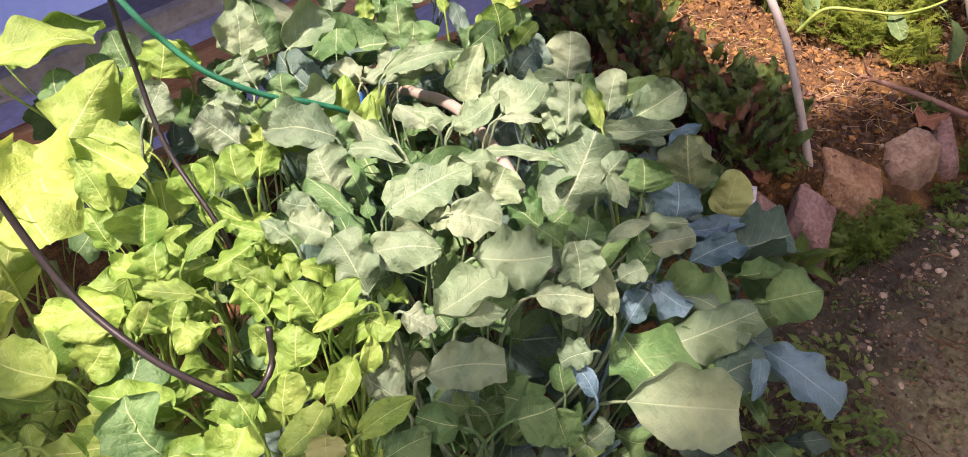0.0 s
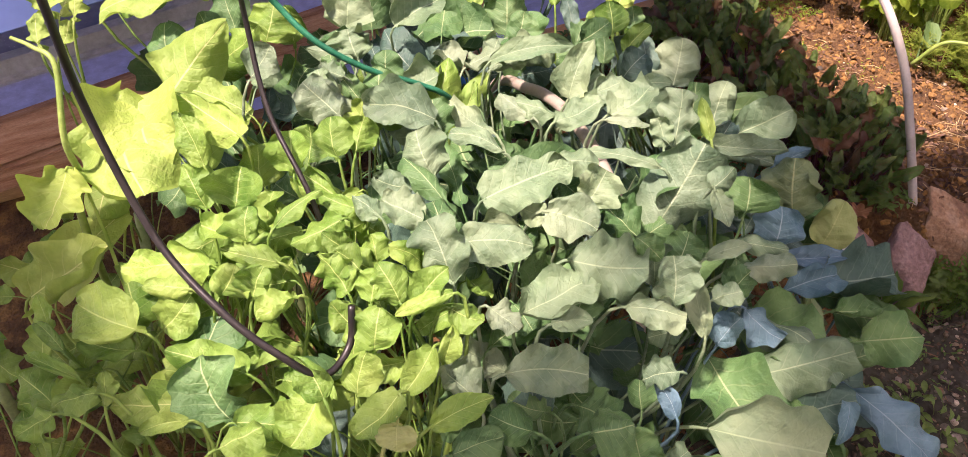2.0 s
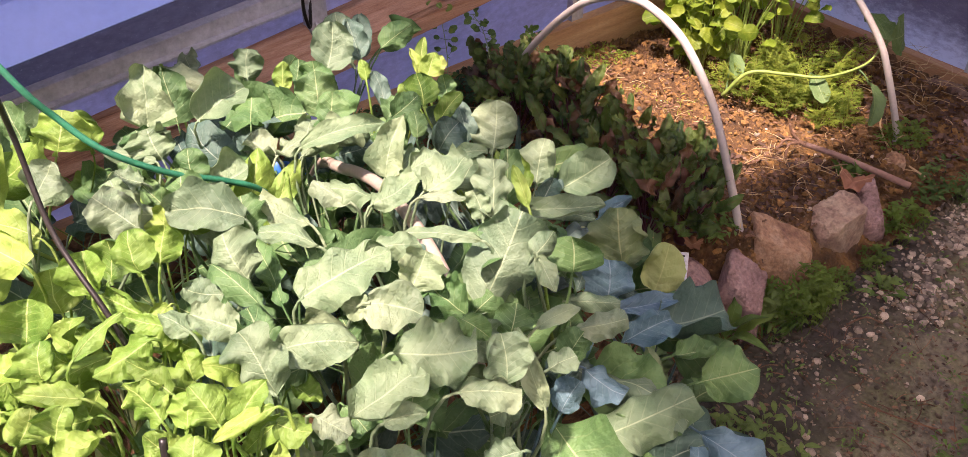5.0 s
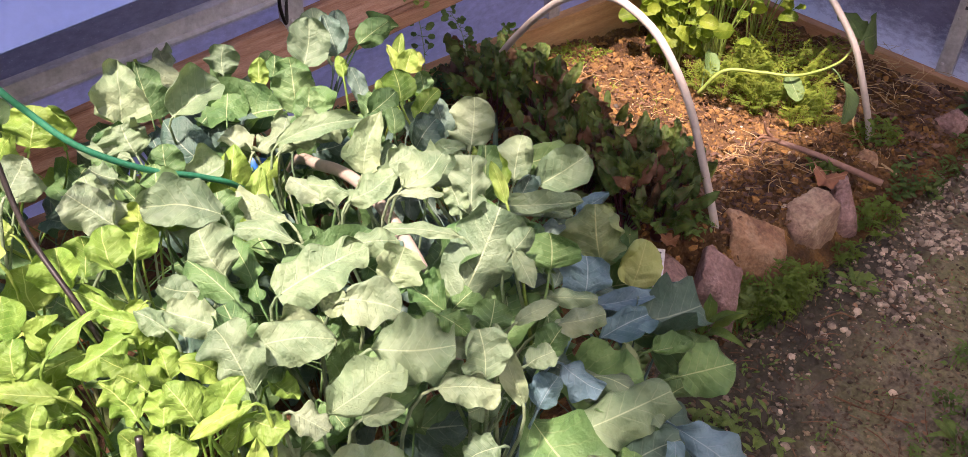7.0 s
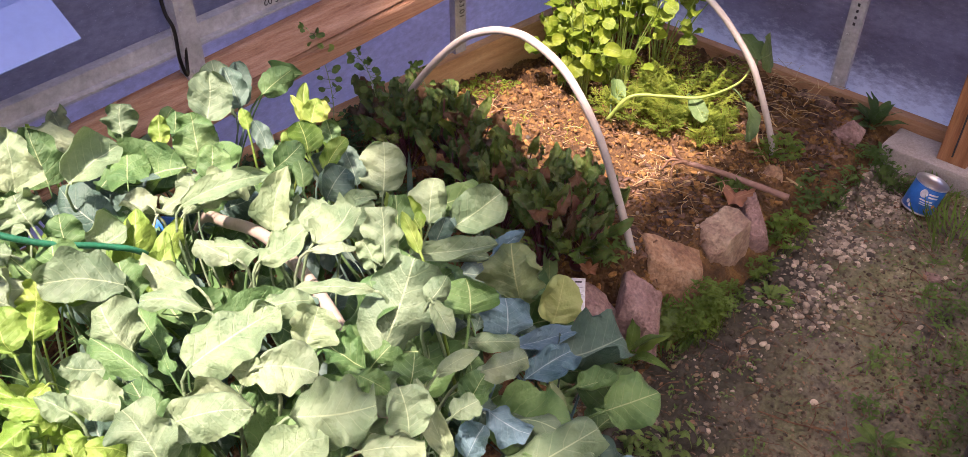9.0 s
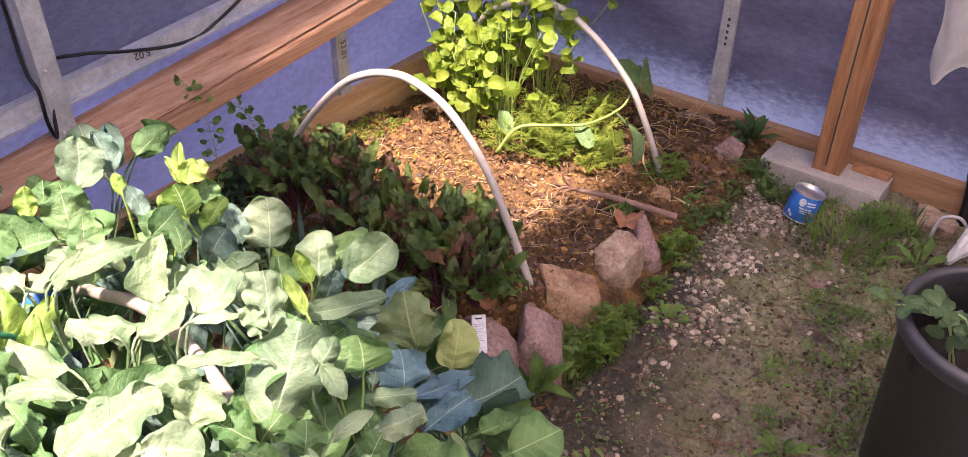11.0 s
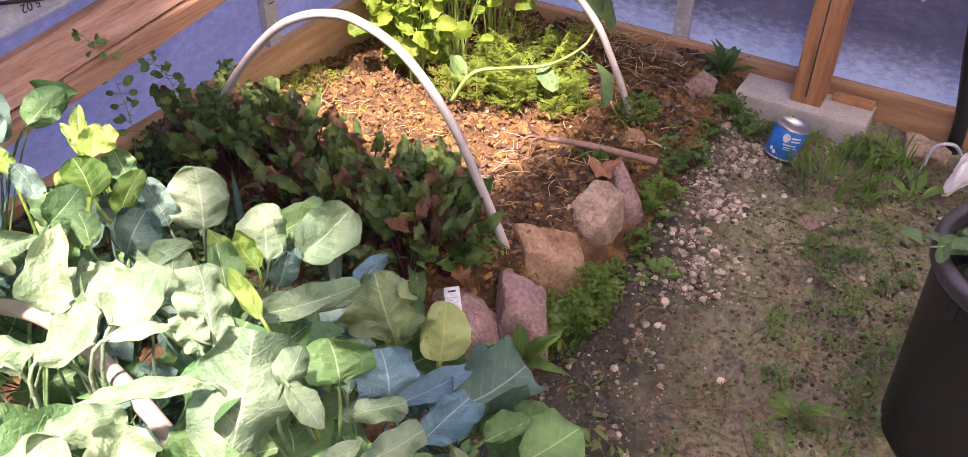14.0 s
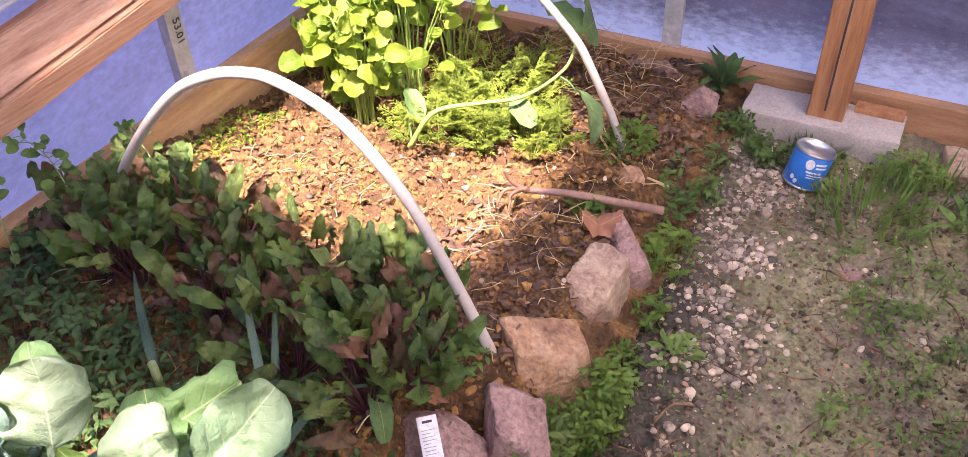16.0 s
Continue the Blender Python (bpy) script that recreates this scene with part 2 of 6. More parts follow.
ROCK_PINK = surface("pink_stone", [(0.3, (0.22, 0.13, 0.112)), (0.55, (0.345, 0.225, 0.198)), (0.8, (0.44, 0.33, 0.295))], 16, 95, 0.85, 1.0, 0.012, grain_mix=0.6)
ROCK_BROWN = surface("brown_stone", [(0.3, (0.13, 0.08, 0.06)), (0.55, (0.24, 0.16, 0.12)), (0.8, (0.34, 0.25, 0.19))], 16, 95, 0.85, 1.0, 0.012, grain_mix=0.6)
ROCK_TAN = surface("tan_stone", [(0.3, (0.22, 0.11, 0.065)), (0.5, (0.4, 0.24, 0.13)), (0.75, (0.52, 0.38, 0.25))], 15, 90, 0.85, 1.0, 0.012, grain_mix=0.55)
ROCK_GREY = surface("buff_stone", [(0.28, (0.17, 0.11, 0.09)), (0.45, (0.38, 0.26, 0.18)), (0.6, (0.5, 0.38, 0.26)), (0.78, (0.56, 0.46, 0.36))], 15, 90, 0.85, 1.0, 0.012, grain_mix=0.55)
CONCRETE = surface("concrete", [(0.3, (0.33, 0.3, 0.27)), (0.7, (0.5, 0.46, 0.42))], 7, 160, 0.9, 0.5, 0.003)
# Brighter than the back board: sunlight on the left board is in its colour.
SUNNY_BOARD = surface("sunny_pine_board", [(0.3, (0.38, 0.22, 0.095)), (0.5, (0.55, 0.34, 0.15)), (0.7, (0.66, 0.45, 0.23))], 3.0, 60, 0.75, 0.25, 0.002, stretch=(6, 1, 9))
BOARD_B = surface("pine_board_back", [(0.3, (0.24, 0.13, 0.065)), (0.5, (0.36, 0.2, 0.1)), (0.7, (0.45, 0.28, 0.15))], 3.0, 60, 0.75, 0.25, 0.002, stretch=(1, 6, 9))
BEAM = surface("cedar_beam", [(0.28, (0.17, 0.064, 0.027)), (0.4, (0.37, 0.19, 0.1)), (0.6, (0.5, 0.3, 0.18)), (0.75, (0.56, 0.38, 0.26))], 4.5, 70, 0.7, 0.4, 0.002, stretch=(14, 0.6, 16), grain_mix=0.5)
POST = surface("post_wood", [(0.3, (0.22, 0.09, 0.035)), (0.5, (0.36, 0.17, 0.07)), (0.7, (0.46, 0.25, 0.12))], 3.2, 50, 0.7, 0.3, 0.002, stretch=(10, 10, 0.7))
STEEL = surface("galvanised", [(0.3, (0.4, 0.41, 0.42)), (0.7, (0.62, 0.63, 0.64))], 22, 90, 0.5, 0.2, 0.001, metal=0.35, grain_mix=0.25)
PVC = surface("white_pvc", [(0.3, (0.36, 0.33, 0.29)), (0.7, (0.49, 0.455, 0.41))], 14, 120, 0.4, 0.1, 0.001, grain_mix=0.15)
# Darker than the other hoops' plastic, to hold down the sun on it.
TONED_PVC = surface("toned_down_pvc", [(0.3, (0.27, 0.23, 0.18)), (0.7, (0.38, 0.33, 0.27))], 14, 120, 0.5, 0.1, 0.001, grain_mix=0.2)
GREYINK = surface("grey_print", [(0.3, (0.25, 0.26, 0.3)), (0.7, (0.33, 0.34, 0.38))], 30, 100, 0.7, 0)
BLACK = surface("black_plastic", [(0.3, (0.012, 0.012, 0.013)), (0.75, (0.026, 0.025, 0.025))], 6, 140, 0.42, 0.12, 0.001)
# Lighter than the pot's shell: the rim's sheen is painted into the colour.
RIM_SHEEN = surface("sheen_black_plastic", [(0.3, (0.03, 0.03, 0.034)), (0.75, (0.07, 0.068, 0.075))], 9, 140, 0.38, 0.12, 0.001)
RUBBER = surface("dark_tube", [(0.3, (0.008, 0.007, 0.006)), (0.75, (0.022, 0.018, 0.016))], 20, 200, 0.4, 0.15, 0.001)
GREENHOSE = surface("green_hose", [(0.3, (0.01, 0.12, 0.06)), (0.75, (0.02, 0.2, 0.1))], 20, 200, 0.4, 0.1, 0.001)
# White hood paint with the blue skylight on it mixed into the colour.
SKYTINT_PAINT = surface("sky_tinted_white_paint", [(0.3, (0.23, 0.32, 0.62)), (0.75, (0.3, 0.39, 0.7))], 5, 60, 0.4, 0.05, 0.001, grain_mix=0.08)
CLOTH = surface("white_cloth", [(0.3, (0.62, 0.6, 0.58)), (0.75, (0.8, 0.79, 0.77))], 9, 300, 0.95, 0.3, 0.001, grain_mix=0.15)
CANBLUE = surface("blue_label", [(0.3, (0.02, 0.13, 0.48)), (0.75, (0.04, 0.22, 0.64))], 18, 120, 0.4, 0.05, 0.001, grain_mix=0.12)
TIN = surface("tin", [(0.3, (0.5, 0.5, 0.5)), (0.7, (0.65, 0.65, 0.66))], 20, 90, 0.3, 0.05, 0.001, metal=0.9, grain_mix=0.1)
INK = surface("dark_print", [(0.3, (0.03, 0.03, 0.035)), (0.7, (0.05, 0.05, 0.06))], 30, 100, 0.7, 0)
PRINTWHITE = surface("white_print", [(0.3, (0.6, 0.62, 0.66)), (0.7, (0.72, 0.74, 0.76))], 30, 100, 0.5, 0)
PRINTORANGE = surface("orange_print", [(0.3, (0.5, 0.2, 0.06)), (0.7, (0.6, 0.28, 0.1))], 30, 100, 0.5, 0)
WOODGREY = surface("worn_handle", [(0.3, (0.2, 0.11, 0.08)), (0.7, (0.36, 0.23, 0.17))], 8, 90, 0.7, 0.3, 0.001)
RUST = surface("rusty_iron", [(0.3, (0.13, 0.07, 0.045)), (0.7, (0.3, 0.18, 0.11))], 40, 150, 0.75, 0.3, 0.001, metal=0.4)
STRAW = surface("straw", [(0.3, (0.36, 0.24, 0.1)), (0.7, (0.55, 0.42, 0.22))], 30, 200, 0.8, 0.1, 0.001, island=0.3)
LITTER = surface("leaf_litter", [(0.25, (0.06, 0.03, 0.018)), (0.5, (0.16, 0.09, 0.048)), (0.75, (0.31, 0.21, 0.125))], 6, 120, 0.9, 0.3, 0.002, island=0.6)
MULCH = surface("dead_leaves", [(0.25, (0.025, 0.014, 0.01)), (0.5, (0.1, 0.055, 0.035)), (0.75, (0.24, 0.15, 0.09))], 9, 120, 0.9, 0.3, 0.002, island=0.6)
CRUMB = surface("earth_crumb", [(0.25, (0.025, 0.02, 0.013)), (0.75, (0.3, 0.23, 0.14))], 30, 160, 0.95, 0.6, 0.003, island=0.7, grain_mix=0.4)
DRYLEAF = leafy("dry_leaf", (0.2, 0.1, 0.05), (0.38, 0.2, 0.11), (0.45, 0.26, 0.15), 0.8, 0.15)
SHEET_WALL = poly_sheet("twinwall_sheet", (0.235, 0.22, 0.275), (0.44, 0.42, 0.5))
# Lighter copy of the wall sheet; light on the left wall is in its colour.
SHEET_LEFT = poly_sheet("lightened_twinwall_sheet", (0.5, 0.49, 0.6), (0.62, 0.61, 0.74), 0.85)
# Unseen roof sheet, dimmed and blued to shape the light below.
SHEET_ROOF_DIM = poly_sheet("dimming_blue_roof", (0.42, 0.46, 0.56), (0.52, 0.57, 0.68), 0.8)
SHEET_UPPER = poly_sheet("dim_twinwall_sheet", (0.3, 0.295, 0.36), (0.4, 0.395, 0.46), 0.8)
# Warm sheet for unseen walls and roof only, added to brighten the path side.
SHEET_BRIGHTEN = poly_sheet("brightening_twinwall_sheet", (0.84, 0.81, 0.76), (0.92, 0.89, 0.84), 0.92)

BLUELEAF = leafy("waxy_blue_green_leaf", (0.112, 0.187, 0.102), (0.232, 0.315, 0.182), (0.33, 0.42, 0.25), 0.5, 0.14)
# Bluer leaf copy: skylight on the shaded path side is painted into it.
SKYSHADE_LEAF = leafy("skylit_shade_leaf", (0.06, 0.135, 0.165), (0.125, 0.225, 0.27), (0.27, 0.37, 0.4), 0.5, 0.1)
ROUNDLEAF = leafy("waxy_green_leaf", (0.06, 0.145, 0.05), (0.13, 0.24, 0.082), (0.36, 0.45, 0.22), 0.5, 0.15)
# Darker teal copy; shade on leaves inside the canopy is put into the colour.
SHADETEAL_LEAF = leafy("shaded_teal_leaf", (0.05, 0.105, 0.085), (0.1, 0.17, 0.13), (0.25, 0.33, 0.25), 0.5, 0.12)
YELLOWLEAF = leafy("yellow_green_leaf", (0.1, 0.215, 0.03), (0.255, 0.385, 0.075), (0.44, 0.55, 0.18), 0.42, 0.24)
MUSTARDLEAF = leafy("light_green_leaf", (0.185, 0.3, 0.05), (0.37, 0.49, 0.115), (0.58, 0.62, 0.26), 0.5, 0.3)
BEETLEAF = leafy("dark_beet_leaf", (0.04, 0.085, 0.022), (0.13, 0.2, 0.045), (0.14, 0.04, 0.035), 0.38, 0.3, 80, 0.55)
BEETRED = leafy("purple_beet_leaf", (0.08, 0.04, 0.026), (0.15, 0.095, 0.045), (0.14, 0.02, 0.03), 0.35, 0.3, 80, 0.5)
OLIVELEAF = leafy("olive_green_leaf", (0.12, 0.19, 0.078), (0.2, 0.275, 0.125), (0.4, 0.44, 0.2), 0.55, 0.25)
LIMELEAF = leafy("lime_leaf", (0.3, 0.375, 0.13), (0.42, 0.47, 0.2), (0.46, 0.5, 0.2), 0.55, 0.3)
CELERY = leafy("bright_green_leaf", (0.1, 0.175, 0.012), (0.26, 0.355, 0.03), (0.36, 0.42, 0.08), 0.4, 0.4)
KOHL = leafy("dull_green_leaf", (0.085, 0.155, 0.05), (0.16, 0.25, 0.085), (0.25, 0.34, 0.13), 0.5, 0.2)
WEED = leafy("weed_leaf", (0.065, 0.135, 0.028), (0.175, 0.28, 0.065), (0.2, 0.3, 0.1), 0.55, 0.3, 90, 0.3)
# Darker copy of the weed leaf; shade around the beets is put into it.
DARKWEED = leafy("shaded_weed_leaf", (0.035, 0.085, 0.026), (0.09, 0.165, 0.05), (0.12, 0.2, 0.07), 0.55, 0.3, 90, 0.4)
GREENSTALK = surface("green_stalk", [(0.3, (0.16, 0.26, 0.04)), (0.7, (0.27, 0.36, 0.08))], 30, 100, 0.5, 0.15, 0.001)
CARROT = leafy("carrot_leaf", (0.12, 0.185, 0.018), (0.26, 0.33, 0.035), (0.3, 0.36, 0.06), 0.6, 0.35, 90, 0.3)
GRASSY = leafy("grass_blade", (0.06, 0.15, 0.02), (0.15, 0.28, 0.045), (0.17, 0.28, 0.06), 0.5, 0.35, 90, 0.4)
PEALEAF = leafy("pea_leaf", (0.055, 0.11, 0.045), (0.12, 0.2, 0.085), (0.2, 0.28, 0.14), 0.5, 0.25)
FEATHER = leafy("feathery_leaf", (0.075, 0.145, 0.02), (0.185, 0.285, 0.045), (0.2, 0.3, 0.07), 0.55, 0.35, 90, 0.3)
BLADE = leafy("leek_blade", (0.07, 0.13, 0.09), (0.13, 0.21, 0.13), (0.16, 0.24, 0.16), 0.5, 0.25)
POTSOIL = surface("potting_soil", [(0.3, (0.01, 0.008, 0.006)), (0.7, (0.03, 0.024, 0.018))], 20, 120, 0.95, 0.8, 0.006)
STALK = surface("pale_stalk", [(0.3, (0.22, 0.32, 0.1)), (0.7, (0.36, 0.44, 0.2))], 30, 100, 0.5, 0.15, 0.001)
REDSTALK = surface("red_stalk", [(0.3, (0.045, 0.008, 0.014)), (0.7, (0.1, 0.018, 0.03))], 30, 100, 0.45, 0.15, 0.001)


# ---- ground and bed ----
def soil_height(x, y):
    """Soil of the bed: lower towards the back wall, rounded off towards the stones."""
    z = 0.2 - 0.15 * max(0.0, min(1.0, (y - 2.45) / 0.9)) + 0.03 * max(0.0, 0.3 - x)
    inset = 0.13 * max(0.0, min(1.0, (2.5 - y) / 0.12))
    edge = max(0.0, min(1.0, (x - 0.93 + inset) / 0.12))
    return z * (1 - edge) + 0.005 * edge


def spread(lo, hi, fine_lo, fine_hi, fine):
    """Grid lines: close together between fine_lo and fine_hi, ever wider outside."""
    out = list(np.arange(fine_lo, fine_hi + 1e-6, fine))
    step, v = fine * 2, fine_hi
    while v < hi:
        v += step
        step *= 1.7
        out.append(min(v, hi))
    step, v = fine * 2, fine_lo
    while v > lo:
        v -= step
        step *= 1.7
        out.insert(0, max(v, lo))
    return out


def grid_mesh(xs, ys, height):
    verts = [(x, y, height(x, y)) for y in ys for x in xs]
    n = len(xs)
    faces = [(j * n + i, j * n + i + 1, (j + 1) * n + i + 1, (j + 1) * n + i) for j in range(len(ys) - 1) for i in range(n - 1)]
    return verts, faces


def ground_height(x, y):
    if not (0.9 < x < 2.9 and -0.5 < y < 3.82):
        return -0.03
    h = 0.012 * noise.noise((x * 3, y * 3, 1)) + 0.012 * noise.noise((x * 11, y * 11, 2)) + 0.008 * noise.noise((x * 32, y * 32, 3)) + 0.006 * noise.noise((x * 75, y * 75, 4))
    return h


v, f = grid_mesh(spread(-400, 400, 0.9, 1.9, 0.0065), spread(-400, 400, 1.5, 3.82, 0.0065), ground_height)
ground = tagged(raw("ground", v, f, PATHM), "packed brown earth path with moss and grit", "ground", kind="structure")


def bed_height(x, y):
    h = soil_height(x, y)
    if y > 1.9:
        h += 0.022 * noise.noise((x * 7, y * 7, 4)) + 0.016 * noise.noise((x * 19, y * 19, 5)) + 0.022 * (0.4 - abs(noise.noise((x * 36, y * 36, 6)))) + 0.016 * (0.4 - abs(noise.noise((x * 85 + 3, y * 85, 7)))) + 0.007 * noise.noise((x * 150, y * 150, 8))
        if y > 3.45:
            h += 0.05 * max(0.0, noise.noise((x * 5, y * 5, 9)) + 0.3)
    return h


v, f = grid_mesh(spread(-0.07, 1.08, 0.0, 1.05, 0.0047), spread(0.15, 3.79, 2.15, 3.7, 0.0047), bed_height)
bed = tagged(raw("bed_soil", v, f, SOIL), "loose reddish-brown garden soil in the raised bed", "soil", kind="structure")


# ---- greenhouse shell ----
def wall(name, lo, hi, label):
    return tagged(part(name, box(lo, hi, 0), SHEET_WALL if name == "wall_back" else SHEET_BRIGHTEN, smooth=False), label, "wall", kind="structure")



def left_sheet(name, low, high, material, label):
    """A sheet of the wall beside the bed; low and high: heights at its near and far end."""
    bm = bmesh.new()
    for y, lo, hi in ((-0.6, low[0], high[0]), (3.85, low[1], high[1])):
        for x in (-0.136, -0.126):
            for z in (lo, hi):
                bm.verts.new((x, y, z))
    bmesh.ops.convex_hull(bm, input=bm.verts[:])
    return tagged(part(name, bm, material, smooth=False), label, "wall", kind="structure")


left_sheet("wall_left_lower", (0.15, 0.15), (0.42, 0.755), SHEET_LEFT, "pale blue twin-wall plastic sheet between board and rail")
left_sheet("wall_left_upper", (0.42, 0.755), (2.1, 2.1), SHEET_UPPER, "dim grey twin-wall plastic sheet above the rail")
wall("wall_back", (-0.136, 3.842, 0.03), (2.9, 3.852, 2.1), "twin-wall plastic sheet wall, cloudy blue-grey in view, clear to add light elsewhere")
# Right and near walls stay unseen; their sheet lets in extra light.
wall("wall_right", (2.9, -0.6, -0.05), (2.91, 3.852, 2.1), "twin-wall plastic sheet wall, cloudy blue-grey in view, clear to add light elsewhere")
wall("wall_near", (-0.136, -0.61, -0.05), (2.91, -0.6, 2.1), "twin-wall plastic sheet wall, cloudy blue-grey in view, clear to add light elsewhere")
# Roof holes placed to throw sun patches on chosen leaves and soil.
SUN_HOLES = [(0.4, 1.25, 0.34, 1.03), (0.42, 1.25, 1.03, 1.17), (0.42, 0.8, 1.17, 1.38), (0.88, 0.98, 1.3, 1.43), (1.25, 1.33, 0.38, 0.9), (1.36, 1.45, 0.84, 1.06), (0.1, 0.83, 1.88, 2.68)]


def roof(x0, x1, sun_holes):
    """An added, unseen field of roof sheets with square openings for sun patches."""
    xs = sorted({x0, x1, *(a for q in sun_holes for a in q[:2])})
    ys = sorted({-0.61, 3.852, *(a for q in sun_holes for a in q[2:])})
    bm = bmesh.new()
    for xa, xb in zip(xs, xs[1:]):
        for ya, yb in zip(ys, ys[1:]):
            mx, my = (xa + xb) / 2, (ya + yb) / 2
            if not any(a < mx < b and c < my < d for a, b, c, d in sun_holes):
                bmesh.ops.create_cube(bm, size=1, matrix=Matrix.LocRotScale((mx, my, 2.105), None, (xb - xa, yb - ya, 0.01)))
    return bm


tagged(part("light_shaping_roof", roof(-0.136, 1.45, SUN_HOLES), SHEET_ROOF_DIM, smooth=False), "unseen roof added to dim the light, with holes for sun patches", "roof", kind="structure")
tagged(part("light_shaping_roof", roof(1.45, 2.91, [(1.45, 1.515, 0.85, 0.96)]), SHEET_BRIGHTEN, smooth=False), "unseen brighter roof added to light the path", "roof", kind="structure")

tagged(part("left_board", box((-0.12, 0.1, -0.02), (-0.08, 3.78, 0.235), 0.003), SUNNY_BOARD, smooth=False), "pine board along the foot of the wall, sunlight put into its yellow", "board", kind="structure")
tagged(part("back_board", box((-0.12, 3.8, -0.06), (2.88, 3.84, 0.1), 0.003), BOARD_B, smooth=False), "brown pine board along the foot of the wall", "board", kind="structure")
RISE = 0.1
beam = thing("wooden_beam", (-0.05, 0.2, 0.44), "reddish cedar beam with a dark groove along the wall", "beam", kind="structure")
Z0 = 0.435 - RISE * 1.7
part("lower_rail", prism([(0.02, Z0), (0.02, Z0 + 0.05), (-0.075, Z0 + 0.056), (-0.075, Z0)], 0.3, 3.78, RISE, 0.003), BEAM, beam, smooth=False)
part("upper_rail", prism([(0.008, Z0 + 0.058), (-0.07, Z0 + 0.11), (-0.1, Z0 + 0.11), (-0.1, Z0 + 0.058)], 0.3, 3.78, RISE, 0.003), BEAM, beam, smooth=False)
rail = thing("metal_rail", (-0.1, 0.3, 0.55), "galvanised steel angle rail on the wall", "rail", kind="structure")
R0 = 0.6 - 0.075 * 1.95
part("web", prism([(-0.085, R0), (-0.085, R0 + 0.04), (-0.12, R0 + 0.04), (-0.12, R0)], 0.0, 3.78, 0.075, 0.0015), STEEL, rail, smooth=False)
part("lip", prism([(-0.06, R0 - 0.004), (-0.06, R0 + 0.003), (-0.085, R0 + 0.003), (-0.085, R0 - 0.004)], 0.0, 3.78, 0.075, 0.001), STEEL, rail, smooth=False)


def channel(name, x, y, z0, z1, w, d, facing, label, lean=0.0):
    """An upright steel U-channel with bolt heads."""
    ob = thing(name, (x, y, z0), label, "stud", kind="structure")
    prof = [(-w / 2, 0), (-w / 2, -d), (-w / 2 + 0.003, -d), (-w / 2 + 0.003, -0.003), (w / 2 - 0.003, -0.003), (w / 2 - 0.003, -d), (w / 2, -d), (w / 2, 0)]
    turn = Matrix.Rotation(facing, 4, "Z")
    bm = bmesh.new()
    rows = []
    for z in (z0, z1):
        rows.append([bm.verts.new(Vector((x + lean * (z - z0), y, z)) + turn @ Vector((a, b, 0))) for a, b in prof])
    n = len(prof)
    for i in range(n):
        bm.faces.new((rows[0][i], rows[0][(i + 1) % n], rows[1][(i + 1) % n], rows[1][i]))
    bmesh.ops.recalc_face_normals(bm, faces=bm.faces[:])
    part("channel", bm, STEEL, ob, smooth=False)
    z = z0 + 0.05
    while z < z1:
        bm = bmesh.new()
        c = Vector((x + lean * (z - z0), y, z)) + turn @ Vector((w * 0.2, 0.002, 0))
        bmesh.ops.create_uvsphere(bm, u_segments=8, v_segments=5, radius=0.005, matrix=Matrix.Translation(c))
        part("bolt", bm, STEEL, ob)
        z += 0.16
    return ob


channel("wall_stud", 0.81, 3.825, 0.085, 2.09, 0.052, 0.03, math.pi, "grey galvanised steel stud bolted to the wall")
channel("wall_stud", -0.1, 2.92, 0.235, 2.09, 0.048, 0.03, -math.pi / 2, "grey galvanised steel stud on the wooden board")
channel("wall_stud", -0.045, 1.96, 0.5, 2.09, 0.05, 0.04, -math.pi / 2, "grey galvanised steel stud with bracket on the beam")


def writing(text, size, m, parent, name="marking"):
    cu = bpy.data.curves.new(name, "FONT")
    cu.body, cu.size, cu.extrude = text, size, 0.0004
    cu.align_x, cu.align_y = "CENTER", "CENTER"
    tmp = new(name, cu)
    bpy.context.view_layer.update()
    me = bpy.data.meshes.new_from_object(tmp.evaluated_get(bpy.context.evaluated_depsgraph_get()))
    bpy.data.objects.remove(tmp)
    me.transform(m)
    return link(name, me, INK, parent)


writing("5.02", 0.028, Matrix.Translation((-0.0835, 2.22, R0 + 0.02 + 0.075 * 2.22)) @ Euler((radians(90), 0, radians(90))).to_matrix().to_4x4() @ Matrix.Rotation(math.pi, 4, "Z"), rail)

# post on its concrete block
post = thing("wooden_post", (1.27, 3.73, 0.065), "square brown timber post with a long crack standing on a block", "post", kind="structure")
part("timber", box((1.222, 3.685, 0.066), (1.312, 3.775, 2.09), 0.003), POST, post, smooth=False)
part("crack", box((1.262, 3.6838, 0.09), (1.267, 3.686, 0.9), 0), INK, post, smooth=False)
block = thing("concrete_block", (1.26, 3.72, 0.0), "weathered grey concrete block under the post", "block")


def rough_block(lo, hi, amp, cuts=9):
    bm = box(lo, hi, 0.006)
    bmesh.ops.subdivide_edges(bm, edges=bm.edges[:], cuts=cuts, use_grid_fill=True)
    for w in bm.verts:
        w.co += Vector((noise.noise(w.co * 18), noise.noise(w.co * 18 + Vector((5, 0, 0))), noise.noise(w.co * 18 + Vector((9, 0, 0))))) * amp
    return bm


part("body", rough_block((1.065, 3.645, -0.06), (1.455, 3.79, 0.066), 0.005, 5), CONCRETE, block)


